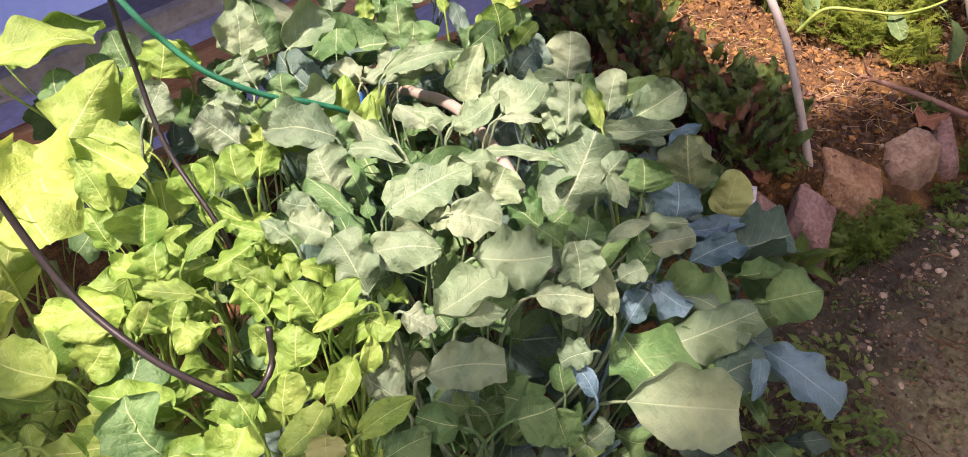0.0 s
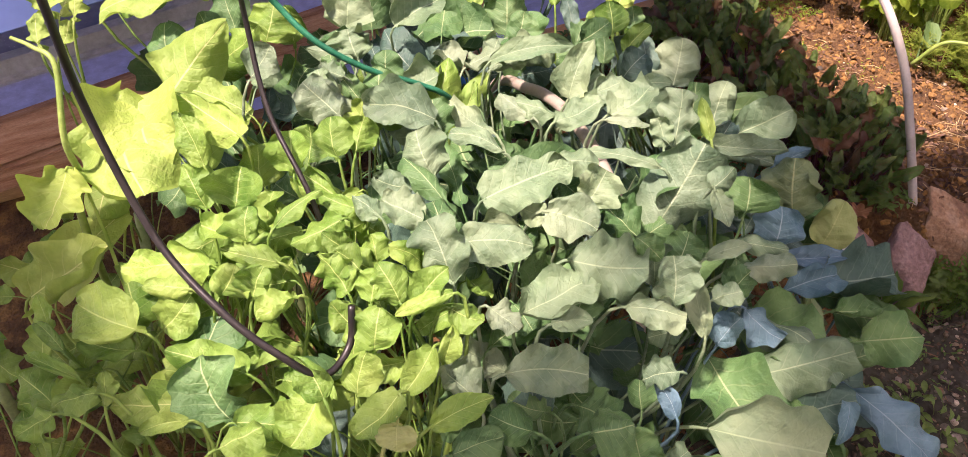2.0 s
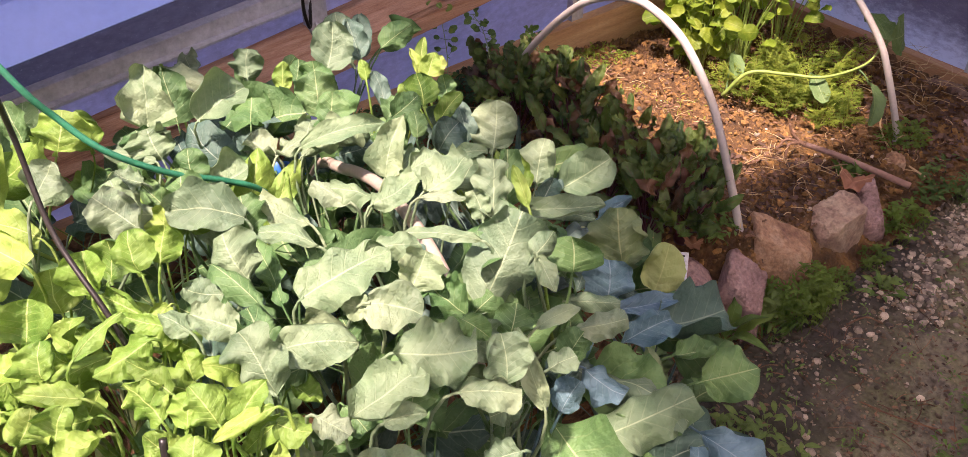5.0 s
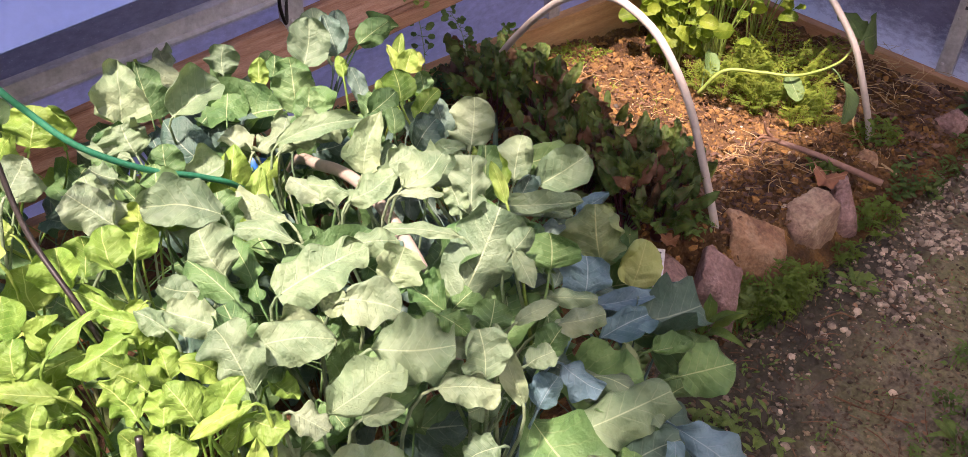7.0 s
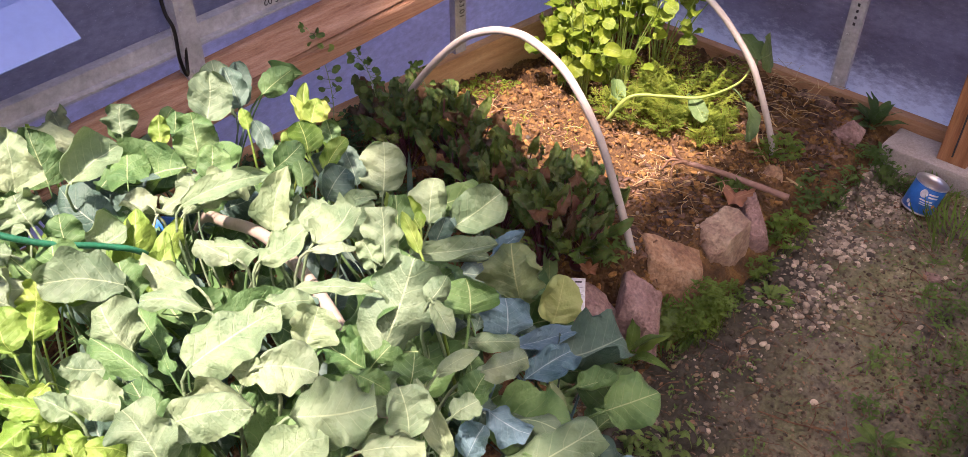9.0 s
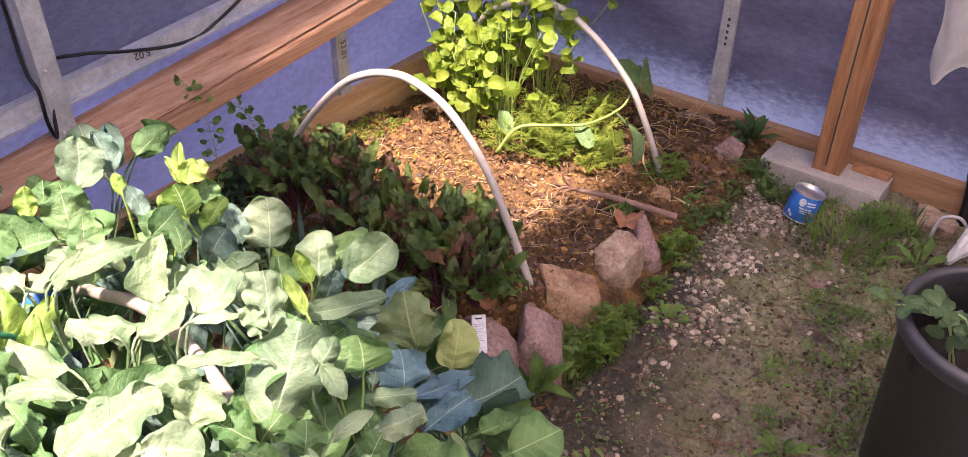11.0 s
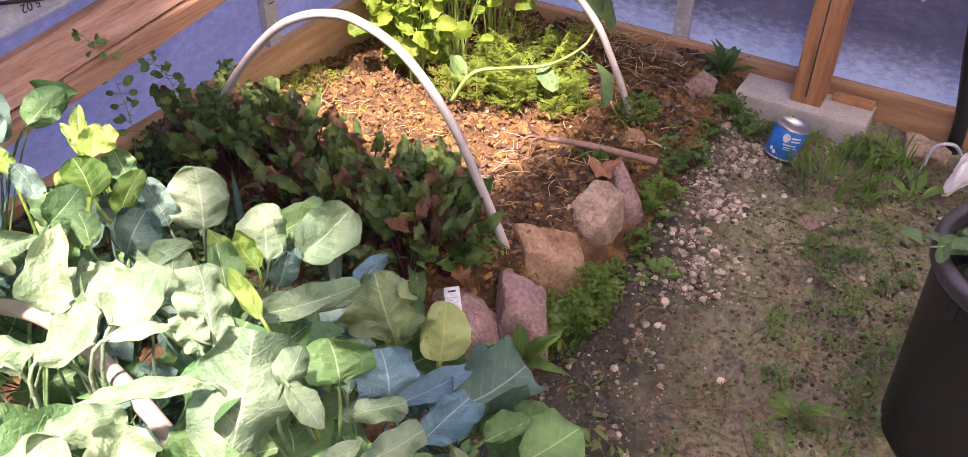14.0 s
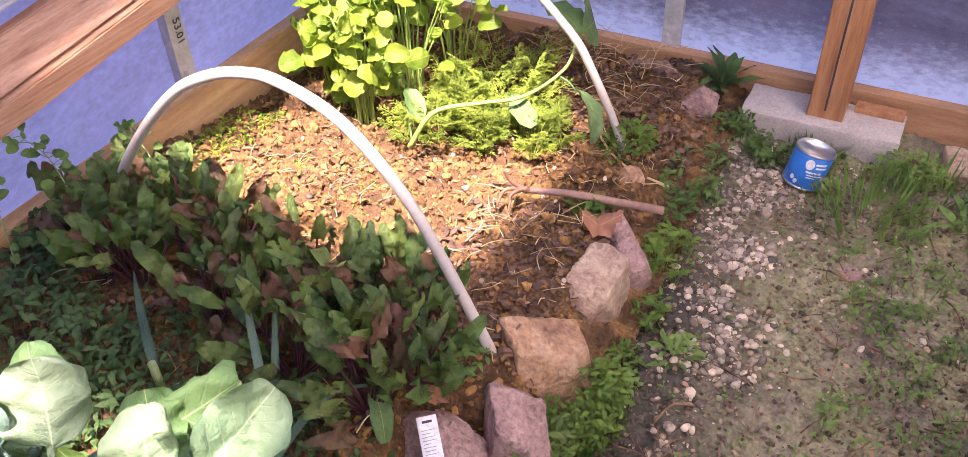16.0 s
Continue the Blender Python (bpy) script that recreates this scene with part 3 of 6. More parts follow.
# ---- leaves ----
def blade(rng, base, tip, width, kind, face, verts, faces, uv, crown=None, petiole=0.006, nu=28, nv=11, ruffle=None, cup=None, droop=None, roll=0.45):
    """One leaf between base and tip, facing `face`; crown: where its stalk springs from."""
    base, tip = Vector(base), Vector(tip)
    along = tip - base
    size = max(along.length, 1e-4)
    along /= size
    n = Vector(face)
    n = (n - along * n.dot(along))
    n = n.normalized() if n.length > 1e-3 else along.orthogonal().normalized()
    n = Matrix.Rotation(rng.uniform(-roll, roll), 3, along) @ n
    side = along.cross(n)
    cup = rng.uniform(-0.2, 0.65) if cup is None else cup
    droop = rng.uniform(0.05, 0.5) if droop is None else droop
    ruffle = rng.uniform(0.04, 0.12) if ruffle is None else ruffle
    ph, ph2, fr = rng.uniform(0, 6.28), rng.uniform(0, 6.28), rng.uniform(2.0, 3.6)
    skew = rng.uniform(-0.12, 0.12)
    big = nu > 9
    twist = rng.uniform(-0.75, 0.75) if big else 0.0
    curl = (rng.uniform(-0.75, 0.55), rng.uniform(-0.75, 0.55)) if big else (0.0, 0.0)
    hook = rng.uniform(-0.1, 0.3) if big else 0.0
    start = len(verts)
    for i in range(nu + 1):
        u = i / nu
        if kind == "R":
            w = max(0.0, 1 - abs(2 * u - 1.06) ** 2.3) ** 0.5 * (1 + 0.05 * math.sin(17 * u + ph)) + 0.04
        elif kind == "S":
            w = math.sin(math.pi * min(1, u * 0.97 + 0.03)) ** 0.9
        else:
            w = math.sin(math.pi * min(1, u ** 1.05 * 0.93 + 0.06)) ** 0.5 * (1 + 0.025 * math.sin(13 * u + ph))
        w *= width / 2
        mid = base + along * (u * size) + n * (size * droop * (u * (1 - u) * 1.6 - 0.6 * u * u * 0.6)) + side * (size * skew * u * (1 - u)) - n * (size * hook * max(0.0, u - 0.6) ** 2 * 3)
        turn = twist * (u - 0.45)
        sidet, nt = side * math.cos(turn) + n * math.sin(turn), n * math.cos(turn) - side * math.sin(turn)
        for j in range(nv):
            q = -1 + 2 * j / (nv - 1)
            a = abs(q)
            lift = cup * a ** 1.5 * w + ruffle * width * a * a * math.sin(fr * 2 * math.pi * u + (ph if q > 0 else ph2))
            if big and a > 0.45:
                bow = (a - 0.45) / 0.55
                lift += curl[q > 0] * w * bow * bow * (0.75 + 0.5 * math.sin(5 * u + ph))
            jag = 1 + 0.008 * math.sin(47 * u + ph * 3 + q) * (a > 0.95)
            pull = 1 - 0.12 * abs(cup) - (0.28 * abs(curl[q > 0]) * max(0.0, (a - 0.45) / 0.55) if big else 0.0)
            verts.append(mid + sidet * (q * w * jag * pull) + nt * lift)
            uv.append((u, 0.5 + 0.5 * q))
    for i in range(nu):
        for j in range(nv - 1):
            a = start + i * nv + j
            faces.append((a, a + 1, a + nv + 1, a + nv))
    if crown is not None:
        c = Vector(crown)
        bend = base - along * min(0.12, (base - c).length * 0.45)
        line = [c.lerp(bend, t).lerp(bend.lerp(base + along * size * 0.06, t), t) for t in (0, 0.2, 0.4, 0.6, 0.8, 1.0)]
        s0 = len(verts)
        tube(line, petiole, 6, 0.55, verts, faces)
        uv.extend([(0.5, 0.545)] * (len(verts) - s0))


PROFILE = {
    # half-width along the blade, depth of the lobes, number of lobes
    "B": (lambda u: max(0.0, 1 - abs((u - 0.56) / 0.57) ** 2.3) ** 0.6 * min(1.0, 0.35 + u * 5), 0.085, 2.6),
    "R": (lambda u: max(0.0, 1 - abs((u - 0.55) / 0.46) ** 2.4) ** 0.5 if u > 0.12 else 0.1, 0.025, 5.0),
    "Y": (lambda u: math.sin(math.pi * min(1.0, 0.04 + 0.95 * u ** 0.9)) ** 0.62, 0.025, 3.0),
    "M": (lambda u: math.sin(math.pi * min(1.0, 0.05 + 0.94 * u)) ** 0.42, 0.04, 3.0),
    "D": (lambda u: min(1.0, 0.3 + 5 * u) * max(0.0, 1 - u) ** 0.62 * 1.08, 0.04, 2.5),
    "K": (lambda u: max(0.0, 1 - abs((u - 0.6) / 0.42) ** 2.2) ** 0.5 if u > 0.3 else 0.25 + 0.3 * math.sin(u * 18) ** 2, 0.12, 5.0),
}
# G and T leaves carry skylit blue and shade in their colour.
LEAF = {"B": BLUELEAF, "R": ROUNDLEAF, "Y": YELLOWLEAF, "M": MUSTARDLEAF, "G": SKYSHADE_LEAF, "K": OLIVELEAF, "L": LIMELEAF, "T": SHADETEAL_LEAF}
EYEWARD = Vector((0.75, -0.45, 0.3)).normalized()
FLAT, UPRIGHT = Vector((0.34, -0.22, 0.9)), Vector((0.66, -0.38, 0.55))


def cole_leaf(plant, rng, base, tip, width, colour, shape, face, crown, petiole=0.003, nu=36, nv=17, bend=1.0):
    """One brassica leaf: lobed outline, sunken midrib and side veins, wavy margin, a rolled edge here and there, a fleshy stalk."""
    base, tip = Vector(base), Vector(tip)
    along = tip - base
    size = along.length
    along /= size
    n = Vector(face)
    n = (n - along * n.dot(along)).normalized()
    n = Matrix.Rotation(rng.uniform(-0.22, 0.22) * bend, 3, along) @ n
    side = along.cross(n)
    outline, lobe, count = PROFILE[shape]
    sag = rng.uniform(-0.15, 0.32) * bend
    cup = rng.choice((-0.7, -0.45, -0.2, 0.2, 0.45, 0.7)) * rng.uniform(0.6, 1.15) * bend
    twist = rng.uniform(-0.6, 0.6) * bend
    wave = rng.uniform(0.08, 0.19) * (1.5 if shape in "BK" else 1.0) * bend
    rolled = {-1: 0.0, 1: 0.0}
    if rng.random() < 0.7:
        rolled[rng.choice((-1, 1))] = rng.choice((-2.4, -1.9, -1.3, 1.3, 1.9, 2.3)) * bend
    ph = {-1: rng.uniform(0, 6.28), 1: rng.uniform(0, 6.28)}
    skew, fr, off = rng.uniform(-0.07, 0.07), rng.uniform(1.6, 2.9), rng.uniform(0, 40)
    top = max(outline(i / 40) for i in range(41))
    verts, faces, uv = [], [], []
    for i in range(nu + 1):
        u = i / nu
        w = max(outline(u) / top, 0.03) * width / 2
        mid = base + along * (u * size) + n * (4 * sag * size * u * (1 - u) * 0.55) + side * (size * skew * math.sin(math.pi * u))
        turn = twist * (u - 0.5)
        sd, nn = side * math.cos(turn) + n * math.sin(turn), n * math.cos(turn) - side * math.sin(turn)
        for j in range(nv):
            q = -1 + 2 * j / (nv - 1)
            s, a = (1 if q > 0 else -1), abs(q)
            edge = 1 + lobe * a * a * math.sin(count * 2 * math.pi * u * 0.9 + ph[s]) * min(1.0, 6 * u, 6 * (1 - u) + 0.25)
            edge += a ** 4 * (0.16 * noise.noise((u * 4.5, s * 5 + off, off)) * (lobe * 10) + 0.05 * noise.noise((u * 17, s * 3, off)))
            lift = cup * a ** 1.4 * w + wave * width * a ** 2.2 * math.sin(fr * 6.283 * u + ph[s])
            vein = (6.0 * u - 1.5 * a + 0.2) % 1.0 - 0.5
            lift -= 0.03 * width * (math.exp(-(vein / 0.13) ** 2) - 0.35) * min(1.0, 5 * a) * (1.0 - 0.75 * a) + 0.008 * width * math.exp(-(a / 0.14) ** 2)
            lift += 0.07 * width * noise.noise((u * 3.5 + off, q * 2.2, off)) * bend + 0.014 * width * noise.noise((u * 9 + off, q * 5.0, off)) + 0.3 * width * a * a * noise.noise((u * 2.6 + off, s * 4.0, off)) * bend
            x = q * w * edge
            if rolled[s] and a > 0.5:
                k = (a - 0.5) * 2
                ang = rolled[s] * k * k * (0.55 + 0.45 * math.sin(3.5 * u + ph[s]))
                r = abs(x) - abs(x) * 0.5 / a
                x = s * (abs(x) - r + r * math.cos(ang * 0.8))
                lift += r * math.sin(ang)
            verts.append(mid + sd * x + nn * lift)
            uv.append((u, 0.5 + 0.5 * q))
    for i in range(nu):
        for j in range(nv - 1):
            a = i * nv + j
            faces.append((a, a + 1, a + nv + 1, a + nv))
    c = Vector(crown)
    foot = base + along * size * 0.05
    bendp = base - along * min(0.05, (base - c).length * 0.3)
    line = [c.lerp(bendp, t).lerp(bendp.lerp(foot, t), t) for t in (0, 0.2, 0.4, 0.6, 0.8, 0.92, 1.0)]
    k0 = len(verts)
    tube(line, petiole, 7, 0.6, verts, faces)
    uv.extend([(0.5, 0.525)] * (len(verts) - k0))
    return raw("leaf", verts, faces, LEAF[colour], plant, uv=uv)


def single_leaf(plant, rng, base, tip, width, kind, face, crown, petiole=0.0038, mat=None, **more):
    verts, faces, uv = [], [], []
    blade(rng, base, tip, width, kind, face, verts, faces, uv, crown, petiole, **more)
    return raw("leaf", verts, faces, mat, plant, uv=uv)


LABELS = {"B": ("broccoli_plant", "leafy broccoli plant with waxy blue-green lobed leaves", "broccoli plants in the bed"),
          "Y": ("mustard_plant", "young mustard greens with crowded yellow-green leaves", "mustard plants in the bed"),
          "M": ("radish_plant", "tall plant with large sunlit light-green leaves", "mustard plants in the bed")}


def canopy(x, y):
    """Height of the leafy top: a broad plateau that falls away towards the path, the beets and the near end."""
    z = 0.84
    z -= 1.15 * max(0.0, x - 1.2) + 1.0 * max(0.0, y - 1.7) + 0.45 * max(0.0, 0.95 - y)
    return max(0.2, z - 0.35 * max(0.0, 0.55 - x))


HOOP_SIGHT_POINTS = [(0.77, 1.56, 0.745), (0.815, 1.562, 0.755), (0.95, 1.551, 0.772), (0.99, 1.545, 0.77), (1.03, 1.537, 0.768), (1.08, 1.526, 0.755)]


def hides_hoop(p, room):
    """Whether a leaf at p would hide the half-buried hoop's open stretches along two of the camera's sight lines."""
    for way in (Vector((0.8, -0.4, 0.75)).normalized(), Vector((0.6, -0.22, 0.7)).normalized()):
        for q in HOOP_SIGHT_POINTS:
            d = Vector(p) - Vector(q)
            k = d.dot(way)
            if -0.02 < k < 0.4 and (d - way * k).length < room:
                return True
    return False


UNDER = {"B": 15, "Y": 13, "M": 10}


def cole(spot, rows, seed):
    """A plant: a stem, its open leaves (colour, shape and pose; base, tip, width), and a layer of leaves beneath them,
    on broccoli in darker colours that stand for shade.
    """
    rng = random.Random(seed)
    kinds = [r[0][0] for r in rows]
    main = max("BYM", key=lambda k: sum(q == k or (q in "RGKLT" and k == "B") for q in kinds)) if kinds else "Y"
    name, label, group = LABELS[main]
    x, y = spot
    z = soil_height(x, y) - 0.02
    plant = thing(name, (x, y, z), label, "vegetable plant", group)
    line = smooth_line([(x, y, z), (x + rng.uniform(-0.02, 0.02), y, z + 0.13), (x + rng.uniform(-0.02, 0.02), y + rng.uniform(-0.02, 0.02), z + 0.25)], 5)
    v, f = tube(line, 0.012, 8, 0.8)
    raw("stem", v, f, STALK, plant)
    for code, bx, by, bz, tx, ty, tz, w in rows:
        crown = (x + rng.uniform(-0.03, 0.03), y + rng.uniform(-0.03, 0.03), max(z + 0.1, bz - 0.28))
        cole_leaf(plant, rng, (bx, by, bz), (tx, ty, tz), w * 1.04, code[0], code[1], UPRIGHT if code[2] == "u" else FLAT, crown)
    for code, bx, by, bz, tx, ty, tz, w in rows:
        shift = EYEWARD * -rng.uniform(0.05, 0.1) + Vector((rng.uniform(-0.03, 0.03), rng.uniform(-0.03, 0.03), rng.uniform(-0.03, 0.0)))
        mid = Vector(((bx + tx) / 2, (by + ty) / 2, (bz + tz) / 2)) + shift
        if w < 0.035 or code[0] in "KL" or hides_hoop(mid, 0.03):
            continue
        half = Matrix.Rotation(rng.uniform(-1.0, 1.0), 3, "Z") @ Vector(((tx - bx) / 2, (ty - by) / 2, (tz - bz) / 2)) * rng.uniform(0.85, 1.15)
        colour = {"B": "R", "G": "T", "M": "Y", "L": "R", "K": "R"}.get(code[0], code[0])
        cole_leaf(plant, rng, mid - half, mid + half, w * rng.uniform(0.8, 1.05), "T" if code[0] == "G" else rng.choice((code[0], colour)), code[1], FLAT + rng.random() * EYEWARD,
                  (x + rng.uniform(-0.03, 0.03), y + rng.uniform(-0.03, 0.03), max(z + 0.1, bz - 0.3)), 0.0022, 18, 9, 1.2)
    for k in range(UNDER[main]):
        a = rng.uniform(0, 6.283)
        r0 = 0.2 * math.sqrt(rng.random())
        bx, by = x + r0 * math.cos(a), y + r0 * math.sin(a)
        size = rng.uniform(0.07, 0.13) if main == "B" else rng.uniform(0.05, 0.09)
        bz = max(canopy(bx, by) - (rng.uniform(0.24, 0.5) if k % 4 else rng.uniform(0.14, 0.22)), z + 0.06)
        tilt = rng.uniform(-0.3, 0.8)
        tip = Vector((bx, by, bz)) + size * Vector((math.cos(a) * math.cos(tilt), math.sin(a) * math.cos(tilt), math.sin(tilt)))
        if hides_hoop((Vector((bx, by, bz)) + tip) / 2, 0.018):
            continue
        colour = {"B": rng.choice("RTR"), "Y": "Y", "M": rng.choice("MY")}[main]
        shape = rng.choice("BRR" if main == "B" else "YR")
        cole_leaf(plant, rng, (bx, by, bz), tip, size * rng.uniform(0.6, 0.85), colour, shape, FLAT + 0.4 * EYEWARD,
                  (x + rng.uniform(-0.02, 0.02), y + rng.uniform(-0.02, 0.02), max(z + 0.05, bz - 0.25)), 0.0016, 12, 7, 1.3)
    return plant


cole((0.35, 1.45), [
    ("BDu", 0.458, 1.355, 0.741, 0.406, 1.389, 0.828, 0.101),
    ("BBf", 0.266, 1.443, 0.736, 0.350, 1.499, 0.718, 0.058),
    ("YYu", 0.282, 1.453, 0.748, 0.307, 1.440, 0.709, 0.029),
], 100)
cole((0.55, 1.75), [
    ("RRu", 0.576, 1.623, 0.703, 0.529, 1.647, 0.776, 0.078),
    ("YYu", 0.537, 1.746, 0.725, 0.514, 1.753, 0.756, 0.025),
    ("TRu", 0.672, 1.701, 0.741, 0.630, 1.709, 0.798, 0.031),
    ("MYu", 0.638, 1.800, 0.760, 0.606, 1.802, 0.800, 0.020),
    ("MYu", 0.623, 1.815, 0.744, 0.592, 1.846, 0.803, 0.029),
], 101)
cole((0.8, 1.5), [
    ("RRu", 0.781, 1.642, 0.800, 0.788, 1.696, 0.828, 0.042),
    ("BDu", 0.876, 1.569, 0.772, 0.848, 1.630, 0.847, 0.067),
    ("BBf", 0.911, 1.489, 0.783, 0.849, 1.462, 0.800, 0.037),
    ("BYf", 0.762, 1.492, 0.801, 0.809, 1.621, 0.815, 0.037),
    ("BBf", 0.747, 1.513, 0.783, 0.768, 1.595, 0.795, 0.053),
    ("BBf", 0.675, 1.488, 0.740, 0.676, 1.549, 0.755, 0.057),
    ("YYu", 0.836, 1.383, 0.743, 0.814, 1.438, 0.808, 0.042),
], 102)
cole((0.95, 1.75), [
    ("RRu", 0.838, 1.655, 0.783, 0.814, 1.669, 0.821, 0.030),
    ("TRu", 0.828, 1.698, 0.730, 0.823, 1.750, 0.772, 0.062),
    ("BYf", 0.914, 1.666, 0.784, 0.938, 1.720, 0.788, 0.026),
    ("TRu", 0.923, 1.846, 0.606, 0.914, 1.886, 0.644, 0.039),
], 103)
cole((1.1, 1.35), [
    ("RKf", 1.066, 1.281, 0.796, 0.961, 1.256, 0.830, 0.035),
    ("BMf", 1.083, 1.313, 0.825, 1.099, 1.433, 0.849, 0.081),
    ("BMf", 1.147, 1.370, 0.833, 1.197, 1.414, 0.825, 0.068),
    ("BYf", 1.149, 1.371, 0.822, 1.120, 1.348, 0.827, 0.033),
    ("RRu", 1.144, 1.350, 0.761, 1.113, 1.349, 0.797, 0.047),
], 104)
cole((1.15, 1.65), [
    ("BBu", 1.105, 1.594, 0.821, 1.069, 1.626, 0.886, 0.053),
    ("YYu", 1.126, 1.640, 0.831, 1.088, 1.644, 0.878, 0.020),
    ("BMf", 1.070, 1.675, 0.776, 1.139, 1.777, 0.775, 0.036),
    ("BBu", 1.176, 1.516, 0.748, 1.146, 1.612, 0.850, 0.093),
    ("BYu", 1.180, 1.601, 0.800, 1.180, 1.637, 0.825, 0.034),
    ("BYf", 1.189, 1.602, 0.807, 1.238, 1.590, 0.786, 0.028),
    ("RRu", 1.177, 1.679, 0.718, 1.151, 1.700, 0.764, 0.073),
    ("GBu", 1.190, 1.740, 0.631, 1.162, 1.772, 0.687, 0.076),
    ("BBf", 1.255, 1.612, 0.716, 1.288, 1.680, 0.720, 0.037),
    ("KYu", 1.316, 1.726, 0.576, 1.285, 1.737, 0.621, 0.029),
], 105)
cole((1.2, 1.9), [
    ("KKu", 1.105, 1.878, 0.555, 1.047, 1.910, 0.648, 0.107),
    ("LRu", 1.159, 1.891, 0.538, 1.135, 1.949, 0.606, 0.078),
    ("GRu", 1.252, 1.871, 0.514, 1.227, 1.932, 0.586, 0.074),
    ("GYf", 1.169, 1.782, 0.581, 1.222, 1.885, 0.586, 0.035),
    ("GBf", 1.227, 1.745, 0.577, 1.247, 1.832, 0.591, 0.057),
    ("RRu", 1.324, 1.812, 0.526, 1.370, 1.905, 0.535, 0.082),
    ("RRf", 1.282, 1.797, 0.560, 1.319, 1.861, 0.562, 0.042),
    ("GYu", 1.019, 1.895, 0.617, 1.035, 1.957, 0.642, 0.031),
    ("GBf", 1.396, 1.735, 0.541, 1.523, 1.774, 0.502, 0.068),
], 106)
cole((0.75, 1.85), [
    ("MYu", 0.681, 1.789, 0.780, 0.669, 1.815, 0.814, 0.036),
    ("YRu", 0.764, 1.722, 0.780, 0.730, 1.733, 0.828, 0.054),
    ("RRu", 0.708, 1.812, 0.726, 0.678, 1.823, 0.770, 0.037),
    ("YRu", 0.772, 1.737, 0.737, 0.767, 1.798, 0.784, 0.037),
    ("BRu", 0.767, 1.865, 0.625, 0.726, 1.910, 0.706, 0.096),
    ("TRu", 0.719, 1.847, 0.626, 0.668, 1.859, 0.695, 0.041),
    ("BRu", 0.867, 1.886, 0.595, 0.834, 1.934, 0.667, 0.079),
    ("BRu", 0.875, 1.926, 0.572, 0.904, 2.039, 0.615, 0.086),
    ("YYu", 0.867, 1.867, 0.606, 0.829, 1.871, 0.655, 0.038),
], 107)
cole((0.6, 1.15), [
    ("BYf", 0.581, 1.321, 0.752, 0.520, 1.261, 0.760, 0.036),
    ("MMf", 0.506, 0.961, 0.900, 0.568, 1.113, 0.914, 0.097),
    ("RRu", 0.610, 1.034, 0.824, 0.561, 1.044, 0.889, 0.063),
], 108)
cole((1.25, 1.15), [
    ("BBf", 1.293, 1.199, 0.720, 1.238, 1.178, 0.736, 0.048),
    ("RRf", 1.343, 1.135, 0.727, 1.355, 1.200, 0.738, 0.045),
    ("YYf", 1.214, 1.210, 0.828, 1.204, 1.141, 0.815, 0.021),
    ("YRu", 1.218, 1.107, 0.783, 1.194, 1.128, 0.826, 0.052),
    ("YYf", 1.209, 1.207, 0.799, 1.242, 1.234, 0.794, 0.040),
    ("YYu", 1.242, 1.180, 0.750, 1.224, 1.202, 0.788, 0.028),
    ("YRu", 1.262, 1.068, 0.774, 1.240, 1.092, 0.817, 0.048),
    ("YYf", 1.239, 1.170, 0.780, 1.268, 1.119, 0.757, 0.037),
    ("YYf", 1.334, 1.124, 0.778, 1.340, 1.195, 0.793, 0.033),
], 109)
cole((0.4, 0.9), [
    ("MKu", 0.458, 0.921, 0.872, 0.438, 0.938, 0.907, 0.031),
    ("MKu", 0.403, 0.891, 0.856, 0.357, 0.901, 0.920, 0.060),
    ("MKu", 0.512, 0.864, 0.866, 0.480, 0.874, 0.910, 0.038),
], 110)
cole((0.7, 0.85), [
    ("MMf", 0.713, 0.925, 0.882, 0.867, 0.932, 0.825, 0.142),
], 111)
cole((0.95, 0.95), [
    ("YMf", 0.990, 0.978, 0.784, 0.939, 0.878, 0.779, 0.057),
    ("YYf", 1.004, 0.945, 0.769, 0.973, 0.895, 0.769, 0.036),
    ("YYu", 0.918, 0.998, 0.810, 0.874, 0.988, 0.857, 0.049),
    ("YRf", 0.975, 1.022, 0.801, 0.939, 0.985, 0.806, 0.043),
    ("YRu", 1.019, 0.975, 0.751, 1.008, 1.006, 0.785, 0.056),
    ("YRu", 1.001, 0.894, 0.710, 0.997, 0.945, 0.750, 0.056),
], 112)
cole((0.95, 0.65), [
    ("YRf", 1.043, 0.759, 0.688, 0.982, 0.726, 0.703, 0.045),
    ("YYf", 1.032, 0.793, 0.712, 0.971, 0.740, 0.722, 0.020),
], 113)
cole((1.2, 0.85), [
    ("YYf", 1.147, 0.896, 0.704, 1.132, 0.841, 0.697, 0.023),
    ("MYf", 1.114, 0.894, 0.697, 1.073, 0.818, 0.694, 0.054),
    ("YYf", 1.078, 0.811, 0.727, 1.067, 0.757, 0.718, 0.039),
    ("YYu", 1.084, 0.813, 0.708, 1.062, 0.825, 0.742, 0.027),
    ("YYf", 1.085, 0.761, 0.727, 1.086, 0.716, 0.715, 0.039),
    ("YRf", 1.235, 0.912, 0.750, 1.239, 0.966, 0.762, 0.046),
], 114)
